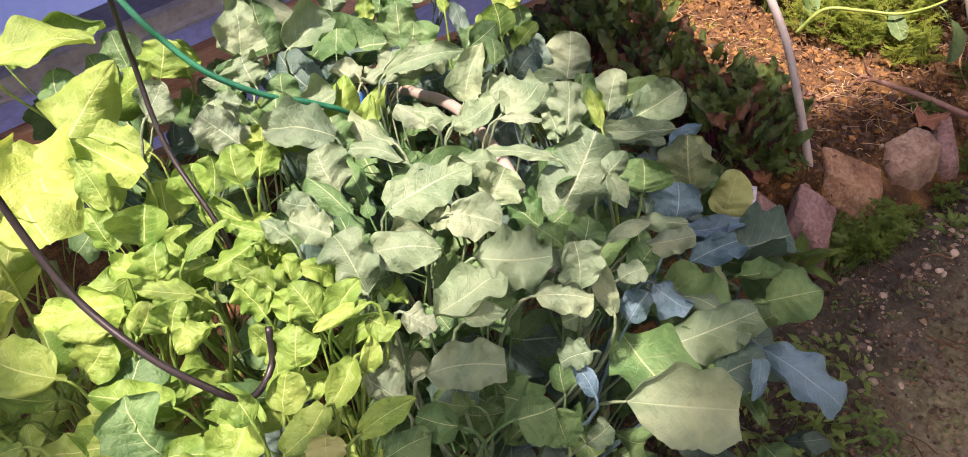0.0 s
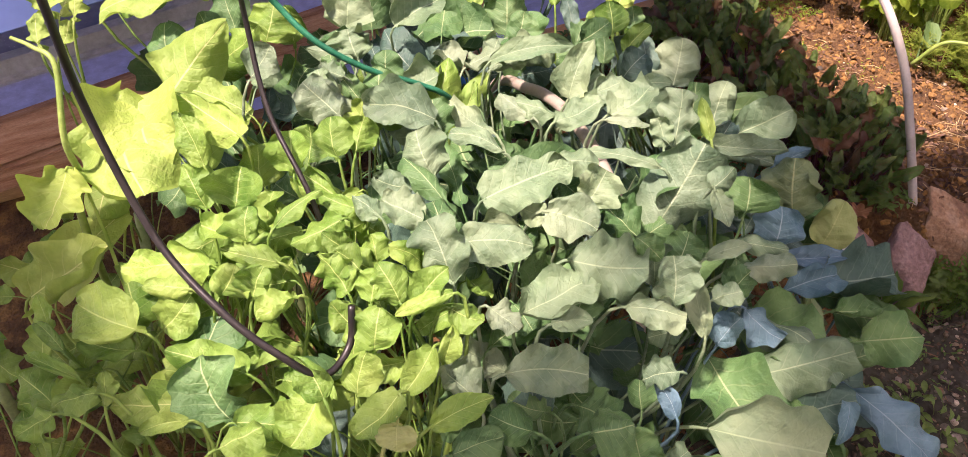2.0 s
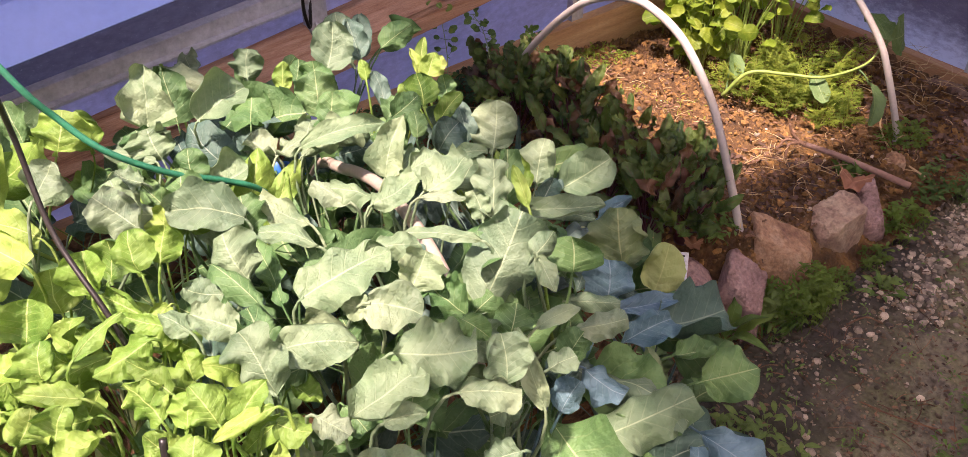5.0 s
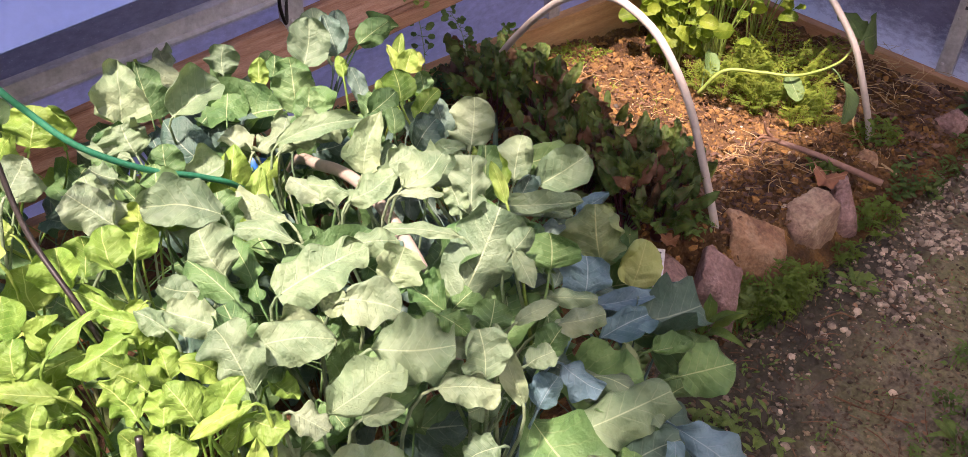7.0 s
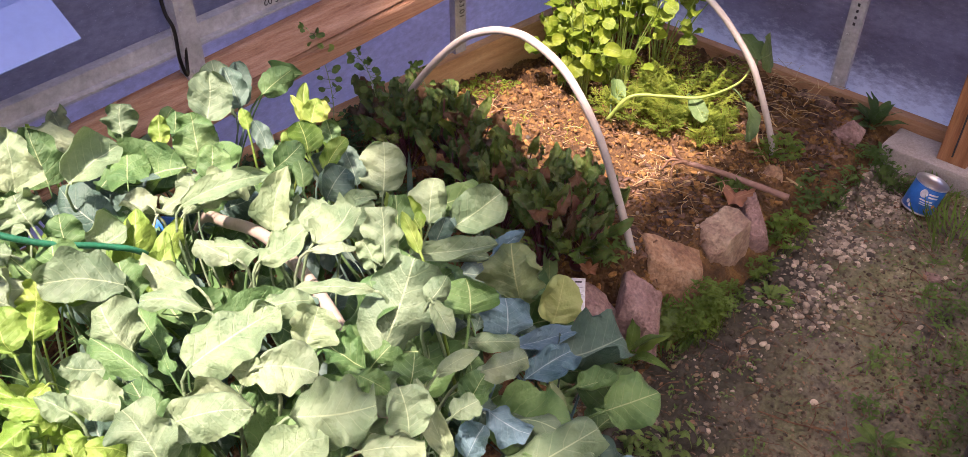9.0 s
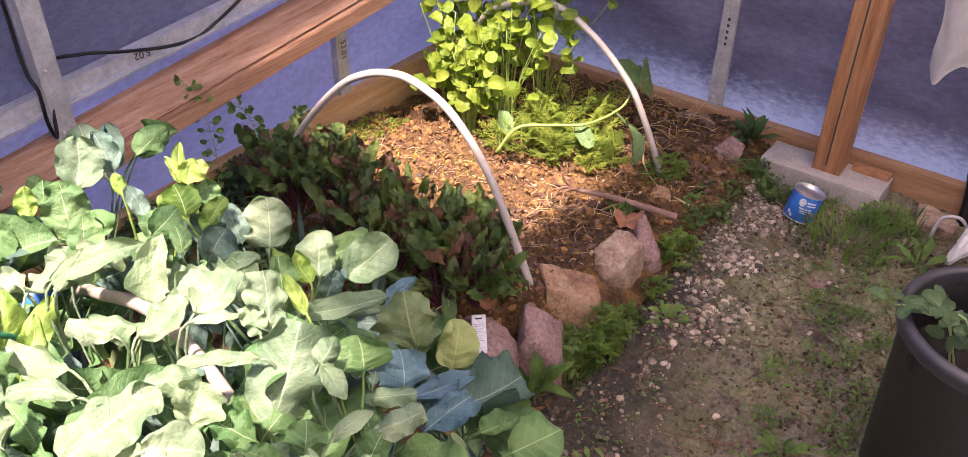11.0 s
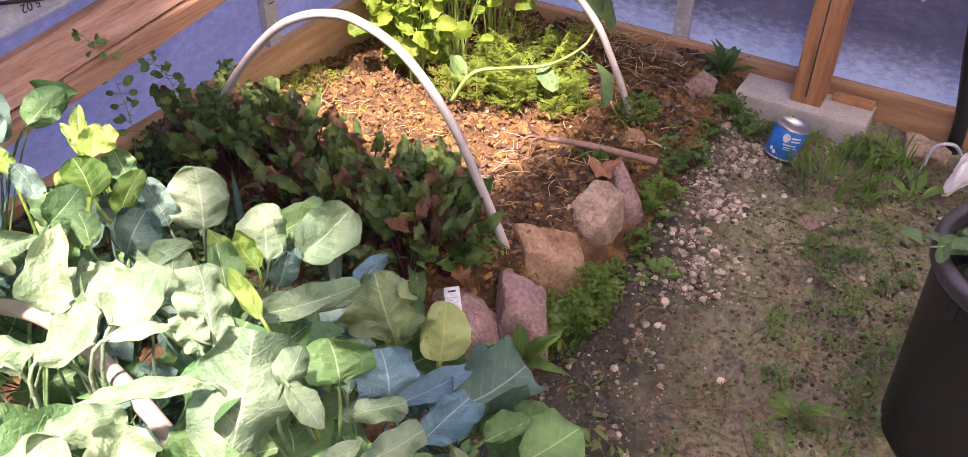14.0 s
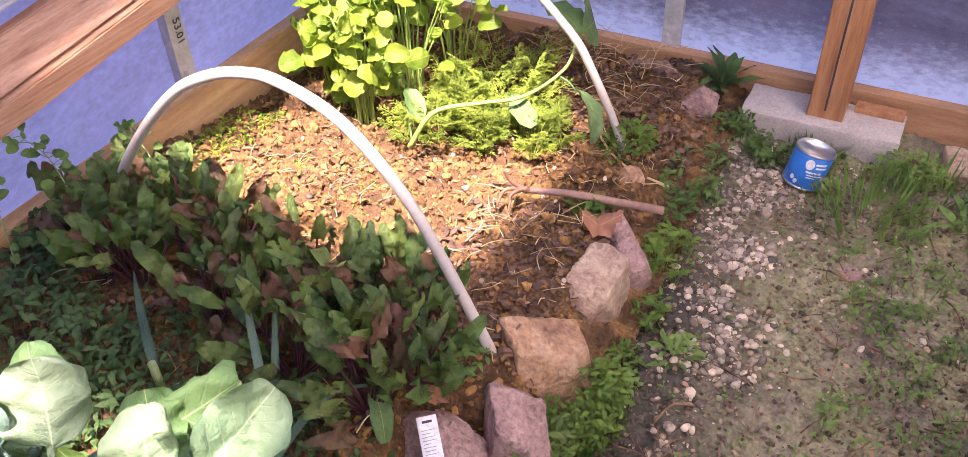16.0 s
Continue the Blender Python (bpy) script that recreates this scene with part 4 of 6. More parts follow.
cole((0.55, 1.5), [
    ("BMf", 0.573, 1.405, 0.790, 0.567, 1.498, 0.815, 0.071),
    ("RRf", 0.515, 1.461, 0.716, 0.494, 1.528, 0.741, 0.058),
    ("RRu", 0.681, 1.577, 0.758, 0.659, 1.610, 0.807, 0.056),
    ("BBf", 0.670, 1.486, 0.739, 0.617, 1.464, 0.754, 0.046),
], 115)
cole((0.3, 1.3), [
], 116)
cole((0.35, 1.15), [
    ("RRu", 0.407, 1.170, 0.749, 0.353, 1.170, 0.813, 0.054),
    ("YRu", 0.475, 1.199, 0.757, 0.446, 1.236, 0.817, 0.082),
], 117)
cole((0.9, 1.2), [
    ("BMf", 0.895, 1.334, 0.823, 0.824, 1.254, 0.830, 0.065),
    ("BBu", 0.811, 1.216, 0.824, 0.767, 1.210, 0.872, 0.045),
    ("YRu", 0.908, 1.184, 0.813, 0.871, 1.191, 0.862, 0.052),
    ("YRu", 0.911, 1.206, 0.816, 0.890, 1.233, 0.860, 0.050),
    ("BBu", 0.994, 1.288, 0.808, 0.949, 1.282, 0.858, 0.069),
    ("BBu", 0.864, 1.207, 0.852, 0.815, 1.174, 0.889, 0.066),
    ("YRu", 0.907, 1.119, 0.812, 0.874, 1.132, 0.861, 0.056),
    ("YYf", 0.968, 1.159, 0.802, 0.908, 1.127, 0.816, 0.039),
], 118)
cole((1.05, 1.12), [
    ("BYf", 1.042, 1.189, 0.817, 1.001, 1.169, 0.828, 0.032),
    ("YYu", 1.078, 1.136, 0.805, 1.046, 1.111, 0.826, 0.039),
    ("YYu", 1.113, 1.115, 0.779, 1.070, 1.096, 0.817, 0.048),
    ("YRu", 1.103, 1.138, 0.796, 1.073, 1.117, 0.817, 0.042),
], 119)
cole((0.78, 1.05), [
    ("MDu", 0.710, 1.010, 0.858, 0.698, 1.111, 0.942, 0.110),
    ("MMf", 0.868, 1.069, 0.870, 0.765, 1.012, 0.895, 0.058),
    ("BRu", 0.769, 1.111, 0.883, 0.759, 1.153, 0.924, 0.051),
    ("YYu", 0.865, 1.015, 0.838, 0.812, 1.005, 0.896, 0.042),
], 120)
cole((1.26, 1.5), [
    ("BYf", 1.255, 1.546, 0.765, 1.270, 1.605, 0.774, 0.024),
    ("RRu", 1.271, 1.583, 0.685, 1.266, 1.622, 0.718, 0.045),
    ("RRu", 1.239, 1.435, 0.840, 1.271, 1.456, 0.818, 0.030),
    ("BBu", 1.320, 1.442, 0.791, 1.289, 1.458, 0.839, 0.054),
    ("BYu", 1.339, 1.486, 0.732, 1.276, 1.494, 0.814, 0.030),
    ("BBf", 1.297, 1.528, 0.734, 1.306, 1.567, 0.740, 0.034),
    ("RRu", 1.244, 1.507, 0.756, 1.228, 1.534, 0.793, 0.049),
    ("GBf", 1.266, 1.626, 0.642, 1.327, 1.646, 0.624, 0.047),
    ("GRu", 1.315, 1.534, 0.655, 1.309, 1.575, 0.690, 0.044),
    ("BBf", 1.414, 1.442, 0.665, 1.504, 1.550, 0.657, 0.098),
    ("BBf", 1.347, 1.569, 0.611, 1.390, 1.715, 0.630, 0.078),
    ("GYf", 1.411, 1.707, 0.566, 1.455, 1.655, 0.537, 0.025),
], 121)
cole((1.3, 1.28), [
    ("BYf", 1.279, 1.302, 0.792, 1.300, 1.345, 0.795, 0.030),
    ("BBf", 1.308, 1.225, 0.778, 1.354, 1.306, 0.780, 0.054),
    ("RRf", 1.387, 1.290, 0.723, 1.404, 1.339, 0.728, 0.064),
    ("RRu", 1.430, 1.340, 0.676, 1.399, 1.343, 0.714, 0.047),
    ("BBf", 1.434, 1.362, 0.667, 1.435, 1.399, 0.676, 0.031),
    ("RRf", 1.362, 1.238, 0.726, 1.320, 1.200, 0.733, 0.045),
    ("BBf", 1.235, 1.244, 0.807, 1.274, 1.263, 0.797, 0.037),
], 122)
cole((0.98, 1.55), [
    ("BBf", 0.922, 1.568, 0.802, 0.929, 1.635, 0.816, 0.040),
    ("BBf", 0.989, 1.563, 0.814, 0.983, 1.641, 0.835, 0.058),
    ("BYf", 1.018, 1.540, 0.832, 1.057, 1.589, 0.830, 0.017),
    ("BBf", 0.948, 1.499, 0.797, 0.952, 1.576, 0.814, 0.046),
    ("BBf", 0.927, 1.521, 0.784, 0.872, 1.475, 0.793, 0.037),
], 123)
cole((1.0, 1.4), [
    ("BBf", 0.932, 1.410, 0.798, 0.857, 1.372, 0.818, 0.040),
    ("BBf", 1.037, 1.370, 0.848, 0.976, 1.319, 0.858, 0.027),
], 124)
cole((1.1, 1.0), [
    ("YRu", 1.047, 1.010, 0.755, 1.033, 1.036, 0.791, 0.048),
    ("YRf", 1.103, 1.057, 0.793, 1.102, 1.004, 0.781, 0.041),
    ("YMf", 1.123, 0.975, 0.717, 1.048, 0.895, 0.726, 0.048),
    ("RRu", 1.157, 0.943, 0.678, 1.094, 0.929, 0.744, 0.082),
    ("YYu", 1.125, 0.895, 0.686, 1.117, 0.931, 0.720, 0.028),
], 125)
cole((0.4, 1.7), [
    ("BBu", 0.401, 1.570, 0.732, 0.377, 1.592, 0.777, 0.057),
    ("YYu", 0.474, 1.606, 0.725, 0.449, 1.626, 0.769, 0.036),
    ("RRu", 0.435, 1.648, 0.705, 0.417, 1.672, 0.744, 0.044),
    ("BRu", 0.445, 1.708, 0.706, 0.406, 1.759, 0.789, 0.079),
    ("TRu", 0.459, 1.786, 0.712, 0.402, 1.793, 0.784, 0.052),
    ("RRu", 0.396, 1.861, 0.689, 0.409, 1.939, 0.727, 0.054),
], 126)
cole((1.25, 1.35), [
    ("BBf", 1.229, 1.351, 0.829, 1.284, 1.428, 0.828, 0.076),
    ("BBf", 1.254, 1.274, 0.797, 1.258, 1.368, 0.818, 0.063),
    ("BBf", 1.293, 1.393, 0.788, 1.339, 1.449, 0.785, 0.041),
    ("BBf", 1.371, 1.423, 0.735, 1.358, 1.383, 0.730, 0.037),
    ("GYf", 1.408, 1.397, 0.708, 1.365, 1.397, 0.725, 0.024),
], 127)
cole((1.15, 1.22), [
    ("BBu", 1.176, 1.227, 0.798, 1.120, 1.220, 0.860, 0.065),
    ("BMf", 1.138, 1.249, 0.822, 1.186, 1.329, 0.824, 0.058),
    ("BMf", 1.079, 1.234, 0.822, 1.030, 1.197, 0.832, 0.048),
    ("YRu", 1.157, 1.127, 0.793, 1.138, 1.145, 0.828, 0.044),
    ("YYu", 1.175, 1.159, 0.799, 1.138, 1.148, 0.837, 0.048),
    ("YYu", 1.192, 1.172, 0.801, 1.185, 1.218, 0.840, 0.039),
], 128)
cole((0.7, 1.35), [
    ("BBu", 0.569, 1.335, 0.743, 0.533, 1.334, 0.785, 0.084),
    ("BMf", 0.684, 1.344, 0.738, 0.695, 1.436, 0.756, 0.063),
    ("YYu", 0.722, 1.396, 0.692, 0.685, 1.453, 0.775, 0.059),
    ("RRu", 0.791, 1.281, 0.791, 0.760, 1.305, 0.845, 0.056),
    ("BBf", 0.740, 1.257, 0.829, 0.701, 1.232, 0.838, 0.038),
], 129)
cole((1.1, 1.5), [
    ("BBu", 1.099, 1.583, 0.819, 1.072, 1.586, 0.854, 0.031),
    ("BBu", 1.133, 1.439, 0.801, 1.121, 1.475, 0.840, 0.057),
    ("BBf", 1.068, 1.424, 0.832, 1.098, 1.478, 0.834, 0.034),
    ("BBf", 1.131, 1.558, 0.819, 1.061, 1.482, 0.827, 0.021),
    ("RBf", 1.193, 1.484, 0.775, 1.135, 1.467, 0.793, 0.050),
], 130)
cole((1.3, 1.02), [
    ("YYu", 1.243, 1.037, 0.772, 1.203, 1.023, 0.810, 0.042),
    ("YMf", 1.285, 1.110, 0.787, 1.300, 1.049, 0.767, 0.042),
    ("LRf", 1.316, 1.094, 0.783, 1.341, 1.082, 0.771, 0.042),
    ("YRf", 1.204, 1.040, 0.743, 1.244, 0.988, 0.715, 0.062),
], 131)
cole((0.6, 0.6), [
], 132)
cole((1.0, 1.1), [
    ("YRu", 0.939, 1.031, 0.810, 0.914, 1.055, 0.857, 0.072),
    ("YRu", 0.985, 1.030, 0.788, 0.959, 1.045, 0.829, 0.048),
    ("YYf", 1.030, 1.056, 0.786, 0.977, 0.996, 0.792, 0.036),
    ("YYf", 0.993, 1.066, 0.812, 0.979, 1.135, 0.835, 0.027),
    ("YYf", 1.008, 1.174, 0.807, 0.957, 1.132, 0.816, 0.027),
    ("YYf", 1.026, 1.146, 0.819, 1.023, 1.075, 0.803, 0.044),
], 133)
cole((0.9, 0.85), [
    ("MMf", 0.779, 0.852, 0.835, 0.844, 0.806, 0.799, 0.081),
    ("MMu", 0.859, 0.751, 0.707, 0.876, 0.869, 0.768, 0.079),
    ("YRf", 1.035, 0.883, 0.750, 0.959, 0.817, 0.763, 0.072),
    ("YRf", 1.023, 0.868, 0.712, 0.974, 0.806, 0.716, 0.039),
    ("YYu", 0.952, 0.775, 0.734, 0.924, 0.775, 0.768, 0.027),
    ("YYf", 0.990, 0.785, 0.723, 0.935, 0.761, 0.738, 0.021),
], 134)


stem_v, stem_f = tube(smooth_line([(0.788, 0.845, 0.18), (0.788, 0.845, 0.72), (0.769, 0.865, 0.8), (0.786, 0.864, 0.88), (0.757, 0.885, 0.97), (0.726, 0.867, 0.985), (0.698, 0.846, 0.99)], 6), 0.0065, 10, 0.35)
tagged(raw("flowering_mustard", stem_v, stem_f, GREENSTALK), "thick pale green flowering shoot among mustard leaves", "plant")


# ---- hoops, tubes ----
def pipe(name, points, radius, material, label, category, steps=8, sides=14):
    line = smooth_line(points, steps)
    v, f = tube(line, radius, sides)
    return tagged(raw(name, v, f, material), label, category, group="white hoops over the bed" if "hoop" in name else "")


pipe("hoop", [(0.06, 2.51, 0.2), (0.096, 2.51, 0.308), (0.205, 2.51, 0.45), (0.317, 2.51, 0.562), (0.401, 2.51, 0.615), (0.48, 2.51, 0.642), (0.557, 2.51, 0.645),
              (0.664, 2.51, 0.603), (0.763, 2.51, 0.499), (0.832, 2.51, 0.375), (0.912, 2.51, 0.2), (0.93, 2.51, 0.14)], 0.01, PVC, "white plastic pipe hoop arching over the beets", "hoop")
pipe("hoop", [(0.0, 3.35, 0.08), (0.06, 3.35, 0.3), (0.19, 3.35, 0.46), (0.4, 3.35, 0.53), (0.56, 3.35, 0.47), (0.7, 3.35, 0.35), (0.765, 3.35, 0.25), (0.837, 3.35, 0.1), (0.85, 3.35, 0.04)],
     0.01, PVC, "white plastic pipe hoop arching over the celery", "hoop")
pipe("hoop", [(0.45, 1.6, 0.3), (0.58, 1.59, 0.61), (0.745, 1.573, 0.712), (0.83, 1.578, 0.732), (0.915, 1.568, 0.74), (0.995, 1.554, 0.737), (1.075, 1.536, 0.722), (1.13, 1.53, 0.66), (1.13, 1.57, 0.45), (1.12, 1.62, 0.03)],
     0.01, TONED_PVC, "white plastic pipe hoop half buried in broccoli leaves", "hoop")
pipe("garden_hose", [(0.3, 0.95, 1.6), (0.55, 1.08, 1.2), (0.688, 1.149, 1.02), (0.711, 1.185, 0.95), (0.745, 1.223, 0.9), (0.764, 1.29, 0.845), (0.768, 1.363, 0.8), (0.765, 1.42, 0.75), (0.7, 1.5, 0.6), (0.6, 1.5, 0.2)],
     0.0046, GREENHOSE, "thin green hose hanging into the leaves", "hose")
pipe("drip_tube", [(0.95, 1.05, 1.7), (0.87, 1.11, 1.25), (0.845, 1.112, 1.1), (0.82, 1.116, 1.0), (0.878, 1.11, 0.9), (0.985, 1.125, 0.8), (1.02, 1.13, 0.6), (1.03, 1.13, 0.15)],
     0.0036, RUBBER, "thin dark brown tube hanging into the leaves", "tube")
pipe("drip_tube", [(1.2, 0.9, 1.75), (1.08, 0.905, 1.35), (1.052, 0.907, 1.2), (1.012, 0.908, 1.05), (1.074, 0.929, 0.92), (1.154, 0.967, 0.862), (1.2, 1.005, 0.822), (1.222, 1.045, 0.785), (1.2, 1.085, 0.79), (1.18, 1.1, 0.83)],
     0.0043, RUBBER, "black tube looping down over the mustard leaves", "tube")
pipe("power_cable", [(-0.045, 1.9, 1.6), (-0.045, 1.908, 0.9), (-0.04, 1.907, 0.735), (-0.025, 1.914, 0.68), (-0.03, 1.915, 0.6), (-0.035, 1.928, 0.553), (-0.05, 1.945, 0.62), (-0.06, 1.965, 0.715), (-0.07, 2.057, 0.704), (-0.07, 2.156, 0.674), (-0.07, 2.267, 0.644), (-0.07, 2.354, 0.633), (-0.07, 2.424, 0.645), (-0.07, 2.6, 0.72), (-0.07, 2.9, 0.9)],
     0.0045, RUBBER, "black cable looped along the wall", "cable")


# grow light hood over the bed
def hood():
    ob = thing("grow_light_hood", (0.3, 1.0, 0.95), "white painted metal lamp hood hanging over the bed", "lamp hood")
    x0, y0, y1, z = 0.3, 0.35, 1.585, 0.757
    bm = prism([(x0, z), (x0 - 0.11, z + 0.055), (x0 - 0.2, z + 0.055), (x0 - 0.31, z), (x0 - 0.307, z - 0.003), (x0 - 0.2, z + 0.051), (x0 - 0.11, z + 0.051), (x0 - 0.003, z - 0.003)], y0, y1, 0.1, 0)
    part("reflector", bm, SKYTINT_PAINT, ob, smooth=False)
    z += 0.1 * (y1 - y0)
    part("end_cap", prism([(x0 - 0.002, z), (x0 - 0.11, z + 0.053), (x0 - 0.2, z + 0.053), (x0 - 0.308, z)], y1 + 0.0005, y1 + 0.002, 0.0, 0), SKYTINT_PAINT, ob, smooth=False)
    for y in (y0 + 0.2, y1 - 0.2):
        v, f = tube([Vector((x0 - 0.155, y, z + 0.05 - 0.1 * (y1 - y))), Vector((x0 - 0.155, y, 2.1))], 0.002, 6)
        raw("hanger", v, f, STEEL, ob)
    return ob


hood()


# ---- stones ----
def ball(level):
    bm = bmesh.new()
    bmesh.ops.create_icosphere(bm, subdivisions=level, radius=1)
    v = np.array([q.co[:] for q in bm.verts])
    f = np.array([[q.index for q in w.verts] for w in bm.faces])
    bm.free()
    return v, f


BALL1, BALL2, BALL4 = ball(1), ball(2), ball(5)


def stone(name, centre, size, material, seed, label, turn=0.0, planes=9, category="stone", group="stones edging the bed", block=False):
    """An angular boulder: a ball cut by a dozen planes, its faces roughened; a block has upright sides and a sloping top."""
    rng = np.random.RandomState(seed)
    v, f = BALL4
    ways = rng.normal(size=(planes, 3))
    ways /= np.linalg.norm(ways, axis=1)[:, None]
    dist = rng.uniform(0.5, 0.86, planes)
    if block:
        upright = np.array([(1, 0.1, 0.12), (-1, -0.1, 0.05), (0.1, 1, 0.1), (-0.05, -1, 0.18), (0.35, -0.15, 0.92)])
        ways = np.concatenate([upright / np.linalg.norm(upright, axis=1)[:, None], ways])
        dist = np.concatenate([(0.72, 0.74, 0.72, 0.7, 0.7), dist + 0.25])
    reach = np.min(np.where(v @ ways.T > 0.05, dist / np.maximum(v @ ways.T, 0.05), 9), axis=1)
    reach = np.minimum(reach, 1.3)
    pts = v * reach[:, None]
    rough = np.array([0.05 * noise.noise(Vector(p) * 2.6 + Vector((seed, 0, 0))) + 0.028 * noise.noise(Vector(p) * 8 + Vector((seed, 0, 0))) + 0.012 * noise.noise(Vector(p) * 22) for p in pts])
    pts = pts * (1 + rough)[:, None] * (np.array(size) / 2)
    c, s = math.cos(turn), math.sin(turn)
    pts = np.stack([pts[:, 0] * c - pts[:, 1] * s, pts[:, 0] * s + pts[:, 1] * c, pts[:, 2]], 1) + np.array(centre)
    return tagged(raw(name, pts, [tuple(q) for q in f], material), label, category, group)


stone("boulder", (0.998, 2.435, 0.06), (0.155, 0.15, 0.25), ROCK_PINK, 8, "rough pink granite stone at the bed's edge", 0.4, block=True)
stone("boulder", (0.975, 2.605, 0.08), (0.22, 0.19, 0.27), ROCK_TAN, 12, "orange-tan weathered stone slab at the bed's edge", 0.75, block=True)
stone("boulder", (0.98, 2.815, 0.08), (0.15, 0.155, 0.21), ROCK_GREY, 7, "pale buff stone with a rounded top at the bed's edge", 0.2)
stone("boulder", (0.985, 2.975, 0.06), (0.11, 0.12, 0.19), ROCK_PINK, 21, "purplish stone with a dry leaf on it", 1.2)
stone("boulder", (0.878, 2.335, 0.05), (0.17, 0.15, 0.19), ROCK_PINK, 31, "reddish-brown stone with the plant label lying on it", 0.5)
stone("boulder", (0.955, 3.63, 0.05), (0.125, 0.12, 0.13), ROCK_PINK, 41, "reddish stone near the back board", 0.2, 16)
stone("boulder", (0.82, 3.71, 0.06), (0.17, 0.11, 0.13), ROCK_BROWN, 44, "brown stone half buried near the back board", -0.3, 16)
stone("boulder", (0.97, 3.47, 0.01), (0.13, 0.08, 0.06), ROCK_TAN, 47, "flat reddish stone in the weeds", 0.3)
stone("boulder", (0.9, 3.22, 0.05), (0.1, 0.085, 0.09), ROCK_TAN, 49, "crumbly orange stone at the bed's edge", 0.1)
stone("boulder", (1.62, 3.67, 0.02), (0.16, 0.14, 0.1), ROCK_GREY, 51, "grey-brown stone beside the back board", 0.3)
stone("boulder", (1.5, 3.66, 0.005), (0.06, 0.05, 0.06), ROCK_PINK, 52, "small stone beside the concrete block", 0.3)
stone("boulder", (1.43, 3.2, 0.0), (0.07, 0.055, 0.035), ROCK_PINK, 55, "small reddish stone bedded in the path", 0.3)


def scatter_lumps(name, spots, shape, material, label, category, seed, flat=0.7, jag=0.25, smooth=True):
    """Many small lumps as one piece of ground cover; spots: (x, y, z, radius)."""
    rng = np.random.RandomState(seed)
    v, f = shape
    allv, allf = [], []
    for k, (x, y, z, r) in enumerate(spots):
        m = np.array(Euler(rng.uniform(0, 6.28, 3)).to_matrix())
        sc = r * rng.uniform(0.65, 1.35, 3)
        p = (v * (1 + rng.uniform(-jag, jag, (len(v), 1)))) * sc
        p = p @ m.T
        p[:, 2] *= flat
        allv.append(p + np.array((x, y, z)))
        allf.append(f + k * len(v))
    return tagged(raw(name, np.concatenate(allv), [tuple(q) for q in np.concatenate(allf)], material, smooth=smooth), label, category, kind="stuff")


rs = np.random.RandomState(5)
spots = []
while len(spots) < 130:
    x, y = rs.uniform(0.0, 0.95), rs.uniform(2.55, 3.4)
    r = 0.0025 + 0.0065 * rs.random() ** 2
    spots.append((x, y, bed_height(x, y) + r * 0.3, r))
scatter_lumps("small_stones", spots, BALL2, PEBBLE, "small pale stones lying in the garden soil", "stones", 4, 0.7, 0.1)
spots = []
while len(spots) < 3000:
    y = 3.62 - 1.5 * rs.random() ** 1.3
    if y < 2.78 and rs.random() < 0.85:
        continue
    x = 1.16 + 0.09 * (3.43 - y) + 0.02 * math.sin(y * 9) + rs.normal() * (0.055 if len(spots) < 2250 else 0.2)
    if 1.03 < x < 1.8 and noise.noise((x * 7, y * 7, 3)) + 0.4 * noise.noise((x * 23, y * 23, 7)) > -0.2:
        r = 0.002 + (0.009 if len(spots) < 2250 else 0.007) * rs.random() ** 3.2
        spots.append((x, y, ground_height(x, y) + r * 0.05, r))
scatter_lumps("gravel", spots, BALL2, PEBBLE, "scattered pale pebbles trodden into the earth path", "gravel", 6, 0.75, 0.13, True)
spots = []
while len(spots) < 13000:
    x, y = rs.uniform(0.95, 2.1), rs.uniform(1.6, 3.65)
    if noise.noise((x * 6, y * 6, 21)) < rs.uniform(-0.6, 0.35):
        continue
    r = 0.0012 + 0.0062 * rs.random() ** 3
    spots.append((x, y, ground_height(x, y) + r * 0.3, r))
scatter_lumps("grit", spots, BALL1, CRUMB, "dark grit and crumbs of earth on the path", "grit", 8)
spots = []
while len(spots) < 12500:
    x, y = rs.uniform(-0.06, 1.0), rs.uniform(2.2, 3.75)
    r = 0.0012 + 0.009 * rs.random() ** 3.4
    spots.append((x, y, bed_height(x, y) + r * 0.35, r))
scatter_lumps("soil_clods", spots, BALL1, CLOD, "crumbly reddish-brown clods of garden soil", "soil", 9, 0.9, 0.45, False)


def scatter_sticks(name, count, area, length, thick, material, label, category, seed, height, lift=0.004):
    """Thin bits lying about: chips, straw, twigs, each bent a little."""
    rng = random.Random(seed)
    verts, faces = [], []
    for _ in range(count):
        x, y = rng.uniform(area[0], area[1]), rng.uniform(area[2], area[3])
        a, size = rng.uniform(0, 6.28), rng.uniform(*length)
        z = height(x, y) + lift + rng.random() * lift * 2
        d = Vector((math.cos(a), math.sin(a), rng.uniform(-0.15, 0.3))) * size
        mid = Vector((x, y, z)) + d * 0.5 + Vector((rng.uniform(-1, 1), rng.uniform(-1, 1), rng.uniform(0, 0.8))) * size * 0.14
        tube(smooth_line([(x, y, z), mid, Vector((x, y, z)) + d], 3), rng.uniform(*thick), 5, 0.6, verts, faces)
    return tagged(raw(name, verts, faces, material), label, category, kind="stuff")


